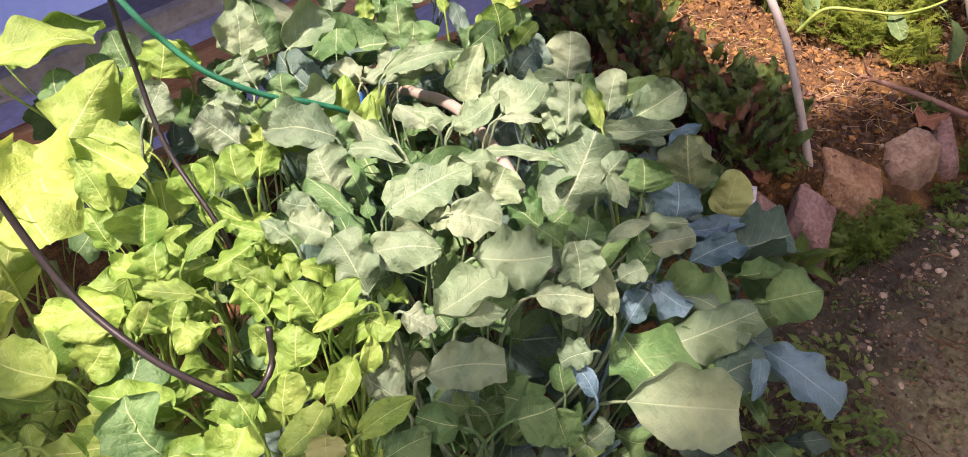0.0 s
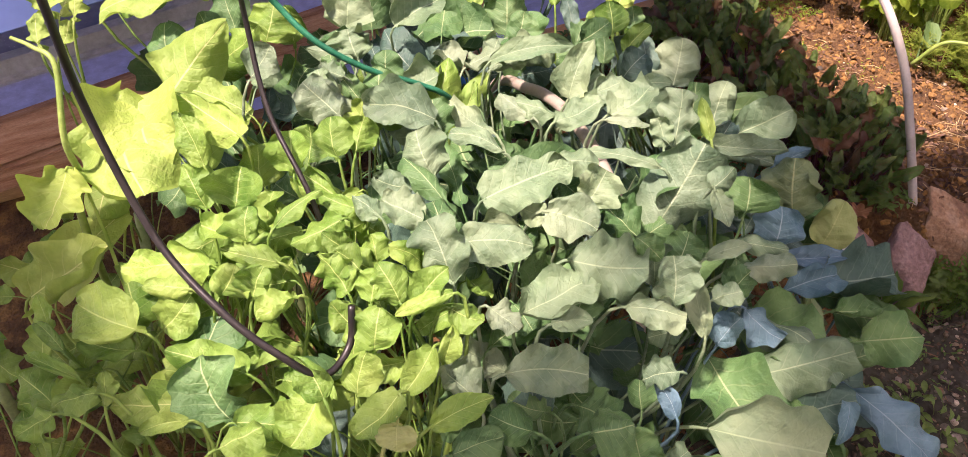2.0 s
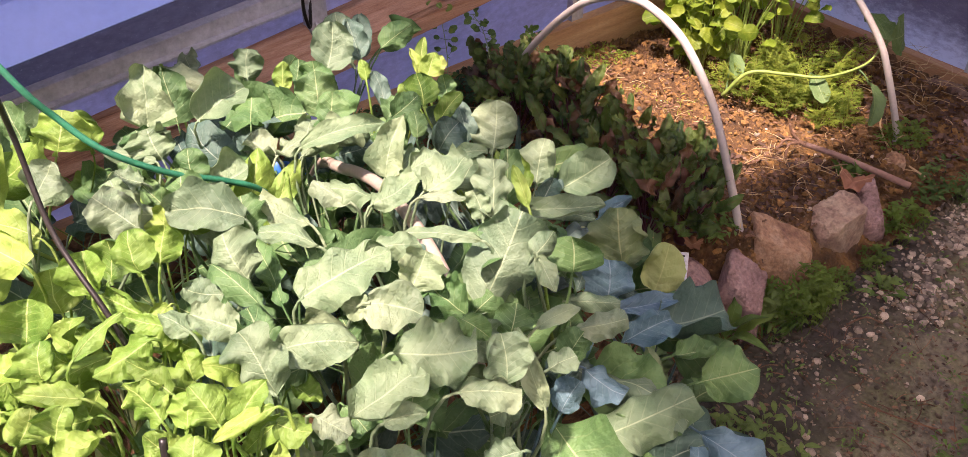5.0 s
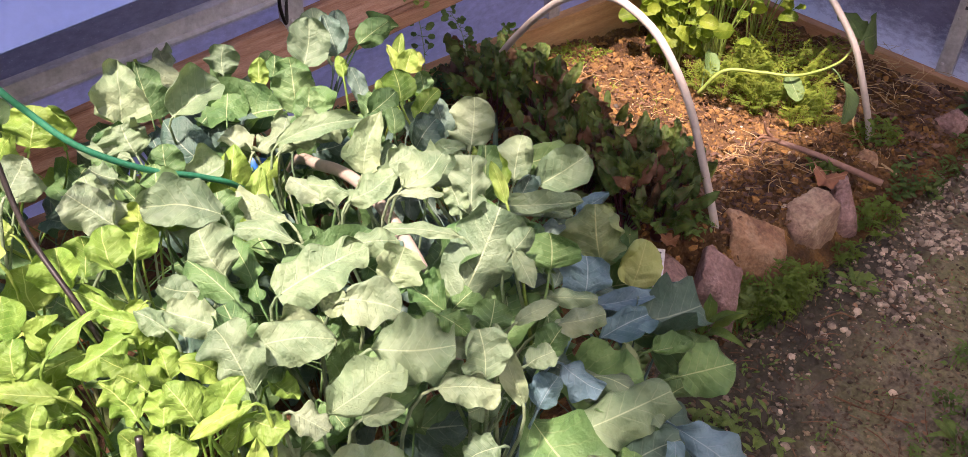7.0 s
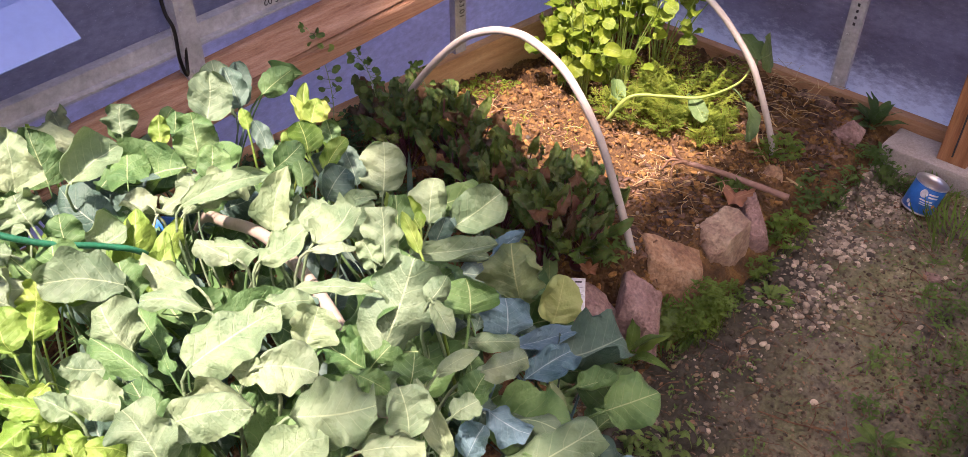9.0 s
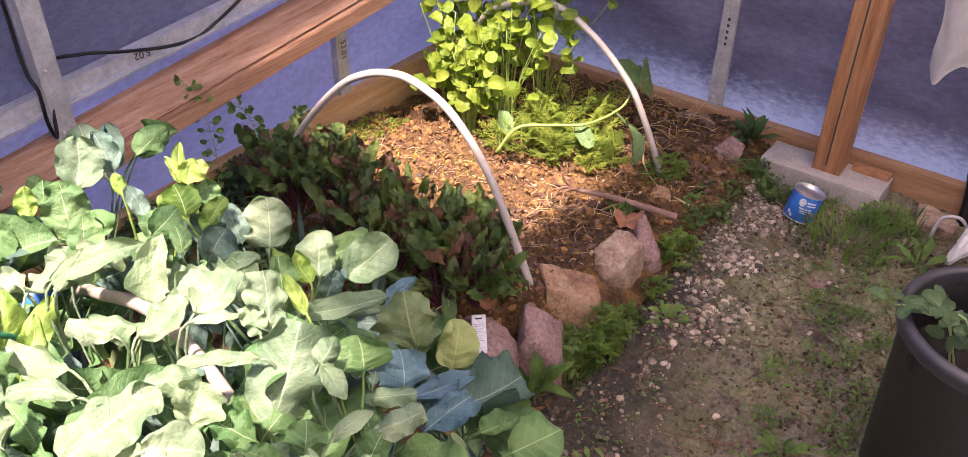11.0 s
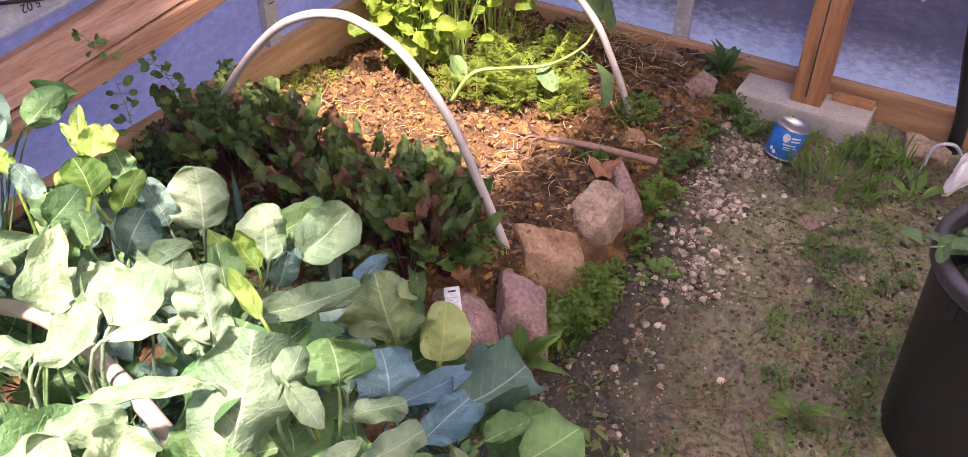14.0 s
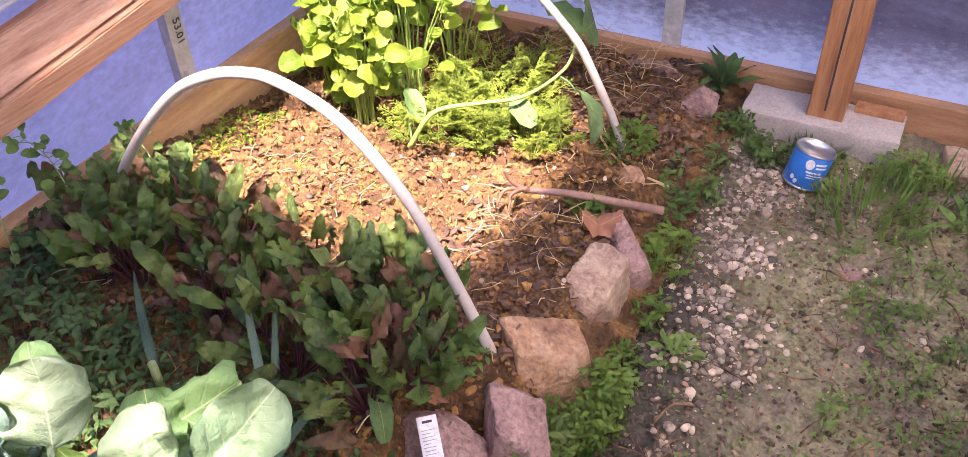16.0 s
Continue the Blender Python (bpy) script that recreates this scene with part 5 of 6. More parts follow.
scatter_sticks("wood_chips", 480, (0.0, 0.98, 2.45, 3.75), (0.008, 0.03), (0.0015, 0.005), CHIP, "brown wood chips and bark mulch on the soil", "mulch", 11, bed_height, 0.006)
scatter_sticks("straw", 300, (0.05, 0.95, 2.2, 3.75), (0.015, 0.06), (0.0006, 0.0015), STRAW, "dry yellow straw on the soil", "straw", 12, bed_height, 0.01)
scatter_sticks("straw", 80, (0.5, 0.85, 3.45, 3.78), (0.04, 0.12), (0.0007, 0.0014), STRAW, "heap of dry straw against the back board", "straw", 13, lambda x, y: bed_height(x, y) + 0.03, 0.012)
scatter_sticks("straw", 30, (0.68, 0.87, 2.72, 2.98), (0.03, 0.09), (0.0007, 0.0016), STRAW, "coarse dry stalks beside the hand fork", "straw", 18, bed_height, 0.014)
scatter_sticks("twigs", 320, (1.02, 1.75, 1.6, 3.6), (0.02, 0.09), (0.0006, 0.0018), CHIP, "small dry twigs and stalks on the path", "twigs", 14, ground_height)


def scatter_flakes(name, count, area, size, material, label, category, seed, height):
    """Curled scraps of dead leaf and bark lying on the earth."""
    rng = random.Random(seed)
    verts, faces = [], []
    for _ in range(count):
        x, y = rng.uniform(area[0], area[1]), rng.uniform(area[2], area[3])
        s, a = rng.uniform(*size), rng.uniform(0, 6.28)
        z = height(x, y) + 0.003 + rng.random() * 0.004
        u, v = Vector((math.cos(a), math.sin(a), rng.uniform(-0.4, 0.4))) * s, Vector((-math.sin(a), math.cos(a), rng.uniform(-0.4, 0.4))) * s * rng.uniform(0.25, 0.6)
        o, k = Vector((x, y, z)), len(verts)
        lift = Vector((0, 0, s * rng.uniform(0.1, 0.4)))
        ring = [o - u, o - u * 0.3 - v + lift * 0.6, o + u * 0.5 - v * 0.7 + lift, o + u + lift * 0.3, o + u * 0.3 + v, o - u * 0.5 + v * 0.8 + lift * 0.5]
        verts.extend(ring + [o + Vector((0, 0, s * 0.12))])
        faces.extend((k + i, k + (i + 1) % 6, k + 6) for i in range(6))
    return tagged(raw(name, verts, faces, material), label, category, kind="stuff")


scatter_flakes("dead_leaves", 700, (0.6, 1.0, 3.36, 3.78), (0.007, 0.02), MULCH, "dark brown dead leaves heaped in the corner of the bed", "litter", 17, bed_height)
scatter_flakes("dead_leaves", 650, (0.66, 0.97, 2.5, 3.02), (0.005, 0.015), MULCH, "dark brown leaf mulch behind the edging stones", "litter", 19, bed_height)
scatter_flakes("leaf_litter", 1100, (0.0, 0.98, 2.2, 3.75), (0.003, 0.011), LITTER, "scraps of dead leaf and bark on the soil", "litter", 15, bed_height)
scatter_flakes("leaf_litter", 1900, (1.04, 1.85, 1.7, 3.7), (0.002, 0.009), LITTER, "scraps of dead leaf on the path", "litter", 16, ground_height)


# markings on the steel studs
left_stud = [o for o in scene.objects if o.name.startswith("wall_stud") and abs(o.location.y - 2.92) < 0.01][0]
writing("53.01", 0.03, Matrix.Translation((-0.0965, 2.922, 0.39)) @ Euler((radians(90), 0, radians(90))).to_matrix().to_4x4() @ Matrix.Rotation(-math.pi / 2, 4, "Z"), left_stud)
back_stud = [o for o in scene.objects if o.name.startswith("wall_stud") and o.location.x > 0.5][0]
for k in range(5):
    part("marking", box((0.808, 3.8215, 0.33 + 0.022 * k), (0.816, 3.8225, 0.34 + 0.022 * k), 0), INK, back_stud, smooth=False)


# ---- weeds and small plants ----
def clump(name, centre, radius, height, count, leaf_size, label, category, seed, mat=None, shape="S", upright=0.5, width=0.4, kind="stuff", base=None, sparse=0.0):
    """A low mat of small leaves on short stalks."""
    rng = random.Random(seed)
    verts, faces, uv = [], [], []
    for _ in range(count):
        a, r = rng.uniform(0, 6.28), radius * math.sqrt(rng.random())
        x, y = centre[0] + r * math.cos(a), centre[1] + r * math.sin(a) * (centre[3] if len(centre) > 3 else 1)
        h = height * (1 - 0.55 * (r / radius) ** 2) * rng.uniform(0.25, 1.05)
        ground_z = centre[2] if base is None else base(x, y)
        if sparse and noise.noise((x * 14, y * 14, seed)) < sparse:
            continue
        b = rng.uniform(0, 6.28)
        tilt = rng.uniform(-0.3, 0.9) * upright + rng.uniform(-0.2, 0.4)
        size = leaf_size * rng.uniform(0.6, 1.3)
        p = Vector((x, y, ground_z + h))
        q = p + size * Vector((math.cos(b) * math.cos(tilt), math.sin(b) * math.cos(tilt), math.sin(tilt)))
        root = (x + rng.uniform(-0.01, 0.01), y + rng.uniform(-0.01, 0.01), ground_z - 0.004)
        blade(rng, p, q, size * width, shape, (0.15, -0.1, 1), verts, faces, uv, root if rng.random() < 0.45 else None, 0.0009, 4, 3)
    return tagged(raw(name, verts, faces, mat or WEED, uv=uv), label, category, kind=kind)


def grass(centre, radius, height, count, seed, label):
    rng = random.Random(seed)
    verts, faces, uv = [], [], []
    for _ in range(count):
        a, r = rng.uniform(0, 6.28), radius * math.sqrt(rng.random())
        x, y = centre[0] + r * math.cos(a), centre[1] + r * math.sin(a)
        h = height * rng.uniform(0.4, 1.1)
        lean = a + rng.uniform(-0.8, 0.8)
        p = Vector((x, y, 0.0))
        sway = rng.uniform(0.3, 1.1)
        q = p + Vector((math.cos(lean) * h * sway, math.sin(lean) * h * sway, h * (1.15 - 0.45 * sway)))
        blade(rng, p, q, 0.005, "S", (math.cos(lean), math.sin(lean), 0.2), verts, faces, uv, None, 0, 6, 3, 0.0, 0.1, rng.uniform(0.1, 0.5))
    return tagged(raw("grass", verts, faces, GRASSY, uv=uv), label, "grass", kind="stuff")


WEEDY = "low green chickweed growing beside the stones"
clump("weeds", (1.065, 2.575, 0.0, 1.7), 0.065, 0.16, 1000, 0.02, WEEDY, "weeds", 61, FEATHER, sparse=-0.05)
clump("weeds", (1.035, 2.49, 0.0, 1.2), 0.04, 0.1, 160, 0.03, WEEDY, "weeds", 62)
clump("weeds", (1.08, 2.74, 0.0, 1.5), 0.035, 0.05, 130, 0.016, WEEDY, "weeds", 63, FEATHER)
clump("weeds", (1.085, 2.9, 0.0, 1.6), 0.035, 0.05, 120, 0.02, WEEDY, "weeds", 85, FEATHER, sparse=-0.1)
clump("weeds", (1.1, 2.67, 0.0, 1.4), 0.03, 0.05, 110, 0.02, WEEDY, "weeds", 86, sparse=-0.1)
clump("weeds", (1.06, 3.06, 0.0, 1.3), 0.06, 0.09, 300, 0.022, WEEDY, "weeds", 64, FEATHER, sparse=0.02)
clump("weeds", (1.03, 3.32, 0.0, 1.8), 0.08, 0.09, 460, 0.024, WEEDY, "weeds", 65, sparse=0.03)
clump("weeds", (1.08, 3.56, 0.0, 1.0), 0.11, 0.08, 560, 0.022, WEEDY, "weeds", 66, sparse=0.03)
clump("weeds", (1.2, 3.56, 0.0, 0.5), 0.1, 0.04, 200, 0.016, WEEDY, "weeds", 67)
clump("weeds", (1.6, 2.8, 0.0, 2.6), 0.16, 0.06, 1300, 0.018, "sparse weeds on the path beside the black pot", "weeds", 68, sparse=0.08)
clump("weeds", (1.56, 3.25, 0.0, 1.6), 0.17, 0.05, 1000, 0.018, "sparse weeds on the path beside the black pot", "weeds", 69, sparse=0.1)
clump("weeds", (1.45, 2.8, 0.0, 2.6), 0.28, 0.015, 1600, 0.011, "sparse tiny weeds sprouting from the path", "weeds", 70, sparse=0.22)
clump("weeds", (1.15, 2.55, 0.0, 3.5), 0.15, 0.02, 700, 0.013, "sparse tiny weeds sprouting from the path", "weeds", 71, sparse=0.2)
clump("weeds", (1.16, 2.83, 0.0, 0.7), 0.03, 0.03, 26, 0.03, "small green weed on the path", "weeds", 72)
clump("weeds", (1.5, 3.6, 0.0, 0.6), 0.1, 0.07, 220, 0.022, "tall weeds beside the concrete block", "weeds", 73)
clump("weeds", (0.87, 2.47, 0.19, 1.0), 0.05, 0.05, 80, 0.024, "light green weeds at the foot of the hoop", "weeds", 74, WEED)
clump("weeds", (0.86, 3.36, 0.05, 1.4), 0.06, 0.08, 190, 0.024, "light green weeds at the foot of the hoop", "weeds", 75, FEATHER)
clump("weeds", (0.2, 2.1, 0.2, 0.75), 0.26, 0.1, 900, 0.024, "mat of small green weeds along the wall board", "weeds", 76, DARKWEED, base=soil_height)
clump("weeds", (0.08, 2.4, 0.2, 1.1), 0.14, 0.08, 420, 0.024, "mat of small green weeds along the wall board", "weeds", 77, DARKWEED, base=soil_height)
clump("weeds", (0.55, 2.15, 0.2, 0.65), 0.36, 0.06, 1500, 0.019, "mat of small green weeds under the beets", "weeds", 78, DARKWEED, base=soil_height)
clump("moss", (0.02, 2.9, 0.15, 3.0), 0.06, 0.03, 360, 0.012, "yellow-green moss along the wooden board", "moss", 79, CELERY, base=bed_height)
clump("moss", (0.35, 2.8, 0.15, 1.0), 0.2, 0.015, 120, 0.01, "tiny seedlings on the soil", "seedlings", 80, CELERY, base=bed_height)
clump("weeds", (0.9, 3.02, 0.1, 1.0), 0.05, 0.05, 60, 0.03, "light green weeds beside the stone", "weeds", 82, FEATHER)
clump("weeds", (1.45, 1.95, 0.0, 2.0), 0.12, 0.05, 260, 0.022, "weeds under the broccoli leaves", "weeds", 83)
clump("weeds", (1.3, 1.95, 0.0, 2.0), 0.16, 0.1, 420, 0.03, "weeds under the broccoli leaves", "weeds", 84)
grass((1.42, 3.4), 0.1, 0.1, 140, 91, "tuft of green grass beside the can")
grass((1.56, 3.55), 0.06, 0.1, 60, 92, "tuft of green grass beside the concrete block")
grass((1.28, 3.6), 0.06, 0.06, 80, 93, "short grass in front of the concrete block")
grass((1.07, 2.47), 0.03, 0.09, 60, 94, "tuft of grass beside the pink stone")


def rosette(name, spot, count, length, width, seed, label, category, mat, shape="S", lift=(0.2, 1.0), petiole=0.0015, group=""):
    rng = random.Random(seed)
    ob = thing(name, spot, label, category, group)
    for k in range(count):
        a = 6.283 * k / count + rng.uniform(-0.3, 0.3)
        t = rng.uniform(*lift)
        size = length * rng.uniform(0.7, 1.15)
        d = Vector((math.cos(a) * math.cos(t), math.sin(a) * math.cos(t), math.sin(t)))
        p = Vector(spot) + d * size * 0.25
        single_leaf(ob, rng, p, p + d * size, width * rng.uniform(0.8, 1.2), shape, (0.1, -0.1, 1), spot, petiole, mat, nu=8, nv=5)
    return ob


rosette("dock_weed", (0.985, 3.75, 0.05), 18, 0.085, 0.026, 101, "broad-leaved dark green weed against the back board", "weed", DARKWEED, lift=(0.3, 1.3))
rosette("dock_weed", (1.03, 2.355, 0.01), 13, 0.12, 0.034, 102, "narrow-leaved light green weed in front of the pink stone", "weed", WEED, lift=(0.2, 1.25))
rosette("dock_weed", (1.17, 2.8, 0.0), 7, 0.05, 0.012, 103, "small narrow-leaved weed on the gravel", "weed", WEED, lift=(0.1, 0.6))
rosette("dock_weed", (1.58, 2.55, 0.0), 8, 0.06, 0.02, 104, "small leafy weed beside the pot", "weed", WEED, lift=(0.1, 0.6))
rosette("dock_weed", (1.64, 3.45, 0.0), 8, 0.09, 0.022, 105, "small leafy weed near the back board", "weed", WEED, lift=(0.3, 1.0))


# ---- beets, leek, celery, carrots ----
def beet(x, y, seed, tall):
    rng = random.Random(seed)
    z = soil_height(x, y)
    ob = thing("beet_plant", (x, y, z), "beet plant with glossy dark green and purple leaves", "vegetable plant", "beet plants in a row")
    v, f = turned([(0.002, -0.03), (0.02, -0.015), (0.024, 0.0), (0.016, 0.016), (0.004, 0.022)], 10, (x, y, z))
    raw("root", v, f, REDSTALK, ob)
    for k in range(18):
        a = rng.uniform(0, 6.28)
        out = rng.uniform(0.015, 0.075)
        h = tall * rng.uniform(0.25, 0.7)
        p = Vector((x + out * math.cos(a), y + out * math.sin(a), z + h))
        size = rng.uniform(0.045, 0.09)
        t = rng.uniform(0.5, 1.5)
        q = p + size * Vector((math.cos(a) * math.cos(t), math.sin(a) * math.cos(t), math.sin(t)))
        leaf_ob = single_leaf(ob, rng, p, q, size * rng.uniform(0.36, 0.54), "Y", EYEWARD + Vector((0, 0, 0.5)), None, 0.003,
                              BEETRED if rng.random() < 0.25 else BEETLEAF, nu=12, nv=7, ruffle=rng.uniform(0.2, 0.4))
        v, f = tube(smooth_line([(x, y, z + 0.01), ((x + p.x) / 2, (y + p.y) / 2, z + h * 0.55), p, p + (q - p) * 0.3], 3), 0.0028, 5, 0.5)
        under(raw("stalk", v, f, REDSTALK, ob), leaf_ob)
    return ob


for k, (x, y, tall) in enumerate([(0.06, 2.47, 0.14), (0.14, 2.43, 0.18), (0.25, 2.5, 0.22), (0.27, 2.36, 0.22), (0.38, 2.46, 0.24), (0.5, 2.42, 0.2), (0.58, 2.33, 0.22),
                                  (0.64, 2.43, 0.23), (0.72, 2.36, 0.22), (0.74, 2.45, 0.2), (0.55, 2.5, 0.22), (0.16, 2.53, 0.16), (0.46, 2.34, 0.2), (0.66, 2.3, 0.18), (0.2, 2.36, 0.2), (0.35, 2.54, 0.2),
                                  (0.7, 2.52, 0.16), (0.79, 2.39, 0.2), (0.8, 2.48, 0.17), (0.8, 2.3, 0.22), (0.83, 2.4, 0.14)]):
    beet(x, y, 200 + k, tall)


def leek(x, y, tips, seed):
    rng = random.Random(seed)
    z = soil_height(x, y)
    ob = thing("leek", (x, y, z), "leek with long arching blue-green blades", "vegetable plant")
    v, f = tube([Vector((x, y, z - 0.01)), Vector((x, y, z + 0.06))], 0.008, 10, 0.9)
    raw("shank", v, f, STALK, ob)
    for tx, ty, tz, peak in tips:
        a, b = Vector((x, y, z + 0.04)), Vector((tx, ty, tz))
        m = (a + b) / 2 + Vector((0, 0, peak))
        verts, faces, uv = [], [], []
        line = smooth_line([a, m, b], 8)
        side = (b - a).cross(Vector((0, 0, 1))).normalized()
        for i, p in enumerate(line):
            w = 0.0075 * (1 - (i / (len(line) - 1)) ** 2.2) + 0.0008
            for q in (-1, 0, 1):
                verts.append(p + side * (w * q) + Vector((0, 0, -0.005 * (q == 0))))
                uv.append((i / len(line), 0.5 + 0.5 * q))
        for i in range(len(line) - 1):
            for j in (0, 1):
                c = i * 3 + j
                faces.append((c, c + 1, c + 4, c + 3))
        raw("blade", verts, faces, BLADE, ob, uv=uv)
    return ob


leek(0.72, 2.17, [(0.52, 2.37, 0.37, 0.025), (0.6, 2.36, 0.36, 0.0)], 5)
leek(0.735, 2.13, [(0.81, 2.35, 0.24, 0.06)], 7)
leek(0.45, 2.2, [(0.3, 2.33, 0.3, 0.02)], 6)


def tall_greens(x, y, count, low, high, seed):
    rng = random.Random(seed)
    z = bed_height(x, y)
    ob = thing("leaf_celery", (x, y, z), "tall bunch of bright sunlit green round leaves on slim stalks", "vegetable plant", "leaf celery at the back of the bed")
    for k in range(count):
        a, t = rng.uniform(0, 6.28), rng.uniform(0.05, 0.42)
        h = rng.uniform(low, high)
        p = Vector((x + math.cos(a) * h * math.sin(t), y + math.sin(a) * h * math.sin(t), z + h * math.cos(t)))
        v, f = tube(smooth_line([(x + 0.02 * math.cos(a), y + 0.02 * math.sin(a), z - 0.01), ((x * 1.2 + p.x * 0.8) / 2, (y * 1.2 + p.y * 0.8) / 2, z + h * 0.5), p], 5), 0.0032, 6, 0.5)
        stalk = raw("stalk", v, f, GREENSTALK, ob)
        for j in range(rng.randint(2, 4)):
            b, s = rng.uniform(0, 6.28), rng.uniform(0.035, 0.065)
            e = rng.uniform(-0.4, 0.8)
            q = p - Vector((0, 0, 0.035 * j)) + 0.012 * Vector((math.cos(b), math.sin(b), 0))
            under(single_leaf(ob, rng, q, q + s * Vector((math.cos(b) * math.cos(e), math.sin(b) * math.cos(e), math.sin(e))), s * rng.uniform(0.65, 0.9), "R",
                              EYEWARD + Vector((0, 0, 0.6)), p - Vector((0, 0, 0.05 * j)), 0.0016, CELERY, nu=8, nv=5), stalk)
    return ob


for k, (x, y, n, lo, hi) in enumerate([(0.12, 3.2, 16, 0.15, 0.42), (0.24, 3.14, 18, 0.1, 0.38), (0.3, 3.27, 18, 0.2, 0.5), (0.18, 3.36, 16, 0.25, 0.55), (0.06, 3.36, 14, 0.2, 0.5), (0.36, 3.4, 14, 0.3, 0.6)]):
    tall_greens(x, y, n, lo, hi, 400 + k)


def carrot(x, y, seed, size):
    """Feathery tops: fronds set with rows of fine leaflets."""
    rng = random.Random(seed)
    z = bed_height(x, y)
    ob = thing("carrot_plant", (x, y, z), "feathery bright green carrot tops", "vegetable plant", "carrots at the back of the bed")
    for k in range(9):
        a, t = rng.uniform(0, 6.28), rng.uniform(0.15, 1.0)
        h = size * rng.uniform(0.7, 1.15)
        tip = Vector((x + math.cos(a) * h * math.sin(t), y + math.sin(a) * h * math.sin(t), z + h * math.cos(t)))
        line = smooth_line([(x, y, z - 0.005), Vector((x, y, z)).lerp(tip, 0.5) + Vector((0, 0, 0.025)), tip], 7)
        verts, faces = tube(line, 0.0014, 4, 0.5)
        uv = [(0.5, 0.5)] * len(verts)
        for i in range(4, len(line)):
            for side in (-1, 1):
                b = a + side * rng.uniform(0.8, 1.5)
                s = size * 0.3 * (1.15 - i / len(line))
                d = Vector((math.cos(b), math.sin(b), rng.uniform(0.0, 0.5))) * s
                for w in (0.25, 0.42, 0.58, 0.74, 0.88, 1.0):
                    for g in (-1, 0, 1):
                        c = b + g * rng.uniform(0.5, 1.3)
                        p = line[i] + d * w
                        blade(rng, p, p + Vector((math.cos(c), math.sin(c), rng.uniform(-0.3, 0.6))) * s * rng.uniform(0.16, 0.3), s * 0.085, "S", (0, 0, 1), verts, faces, uv, None, 0, 2, 3, 0.0, 0.0, 0.1)
        raw("frond", verts, faces, CARROT, ob, uv=uv)
    return ob


for k, (x, y, s) in enumerate([(0.45, 3.14, 0.15), (0.5, 3.24, 0.2), (0.42, 3.28, 0.22), (0.56, 3.16, 0.15), (0.62, 3.25, 0.16), (0.56, 3.33, 0.22), (0.68, 3.18, 0.12), (0.72, 3.27, 0.12), (0.66, 3.35, 0.14), (0.4, 3.1, 0.12), (0.5, 3.4, 0.26)]):
    carrot(x, y, 500 + k, s)


def kohl_branch():
    rng = random.Random(77)
    ob = thing("leaning_brassica", (0.47, 3.05, 0.15), "leaning yellow-green brassica stem with a few broad leaves", "vegetable plant")
    stem = [(0.44, 3.02, 0.16), (0.49, 3.06, 0.245), (0.57, 3.13, 0.25), (0.65, 3.2, 0.25), (0.7, 3.32, 0.27), (0.69, 3.42, 0.3)]
    v, f = tube(smooth_line(stem, 8), 0.006, 9, 0.55)
    raw("stem", v, f, GREENSTALK, ob)
    for base, tip, w, c in [((0.69, 3.44, 0.3), (0.58, 3.5, 0.34), 0.1, (0.69, 3.4, 0.29)), ((0.69, 3.46, 0.3), (0.68, 3.56, 0.3), 0.12, (0.69, 3.41, 0.29)), ((0.74, 3.29, 0.24), (0.83, 3.2, 0.18), 0.06, (0.69, 3.3, 0.26)),
                            ((0.61, 3.21, 0.235), (0.685, 3.18, 0.19), 0.05, (0.62, 3.17, 0.25)), ((0.36, 3.16, 0.22), (0.42, 3.1, 0.18), 0.055, (0.43, 3.05, 0.16))]:
        single_leaf(ob, rng, base, tip, w, "R", EYEWARD, c, 0.003, KOHL, nu=9, nv=7, ruffle=0.05)


kohl_branch()


def climber(x, y, height, seed):
    rng = random.Random(seed)
    z = soil_height(x, y)
    ob = thing("pea_vine", (x, y, z), "thin pea vine with small round leaves by the wall", "vegetable plant", "pea vines by the wall")
    line = smooth_line([(x, y, z), (x + 0.02, y + 0.01, z + height * 0.4), (x - 0.02, y + 0.02, z + height * 0.75), (x - 0.03, y - 0.01, z + height)], 6)
    v, f = tube(line, 0.0018, 5, 0.5)
    raw("stem", v, f, STALK, ob)
    for i in range(3, len(line)):
        for side in (0, 3.1):
            b = rng.uniform(0, 6.28) + side
            s = rng.uniform(0.015, 0.026)
            d = Vector((math.cos(b), math.sin(b), rng.uniform(-0.2, 0.5)))
            p = line[i] + d * 0.015
            single_leaf(ob, rng, p, p + d * s, s * 0.75, "R", EYEWARD, line[i], 0.0008, WEED, nu=6, nv=5)


climber(0.02, 2.28, 0.36, 1)
climber(0.06, 2.4, 0.26, 2)
climber(0.03, 2.62, 0.16, 4)


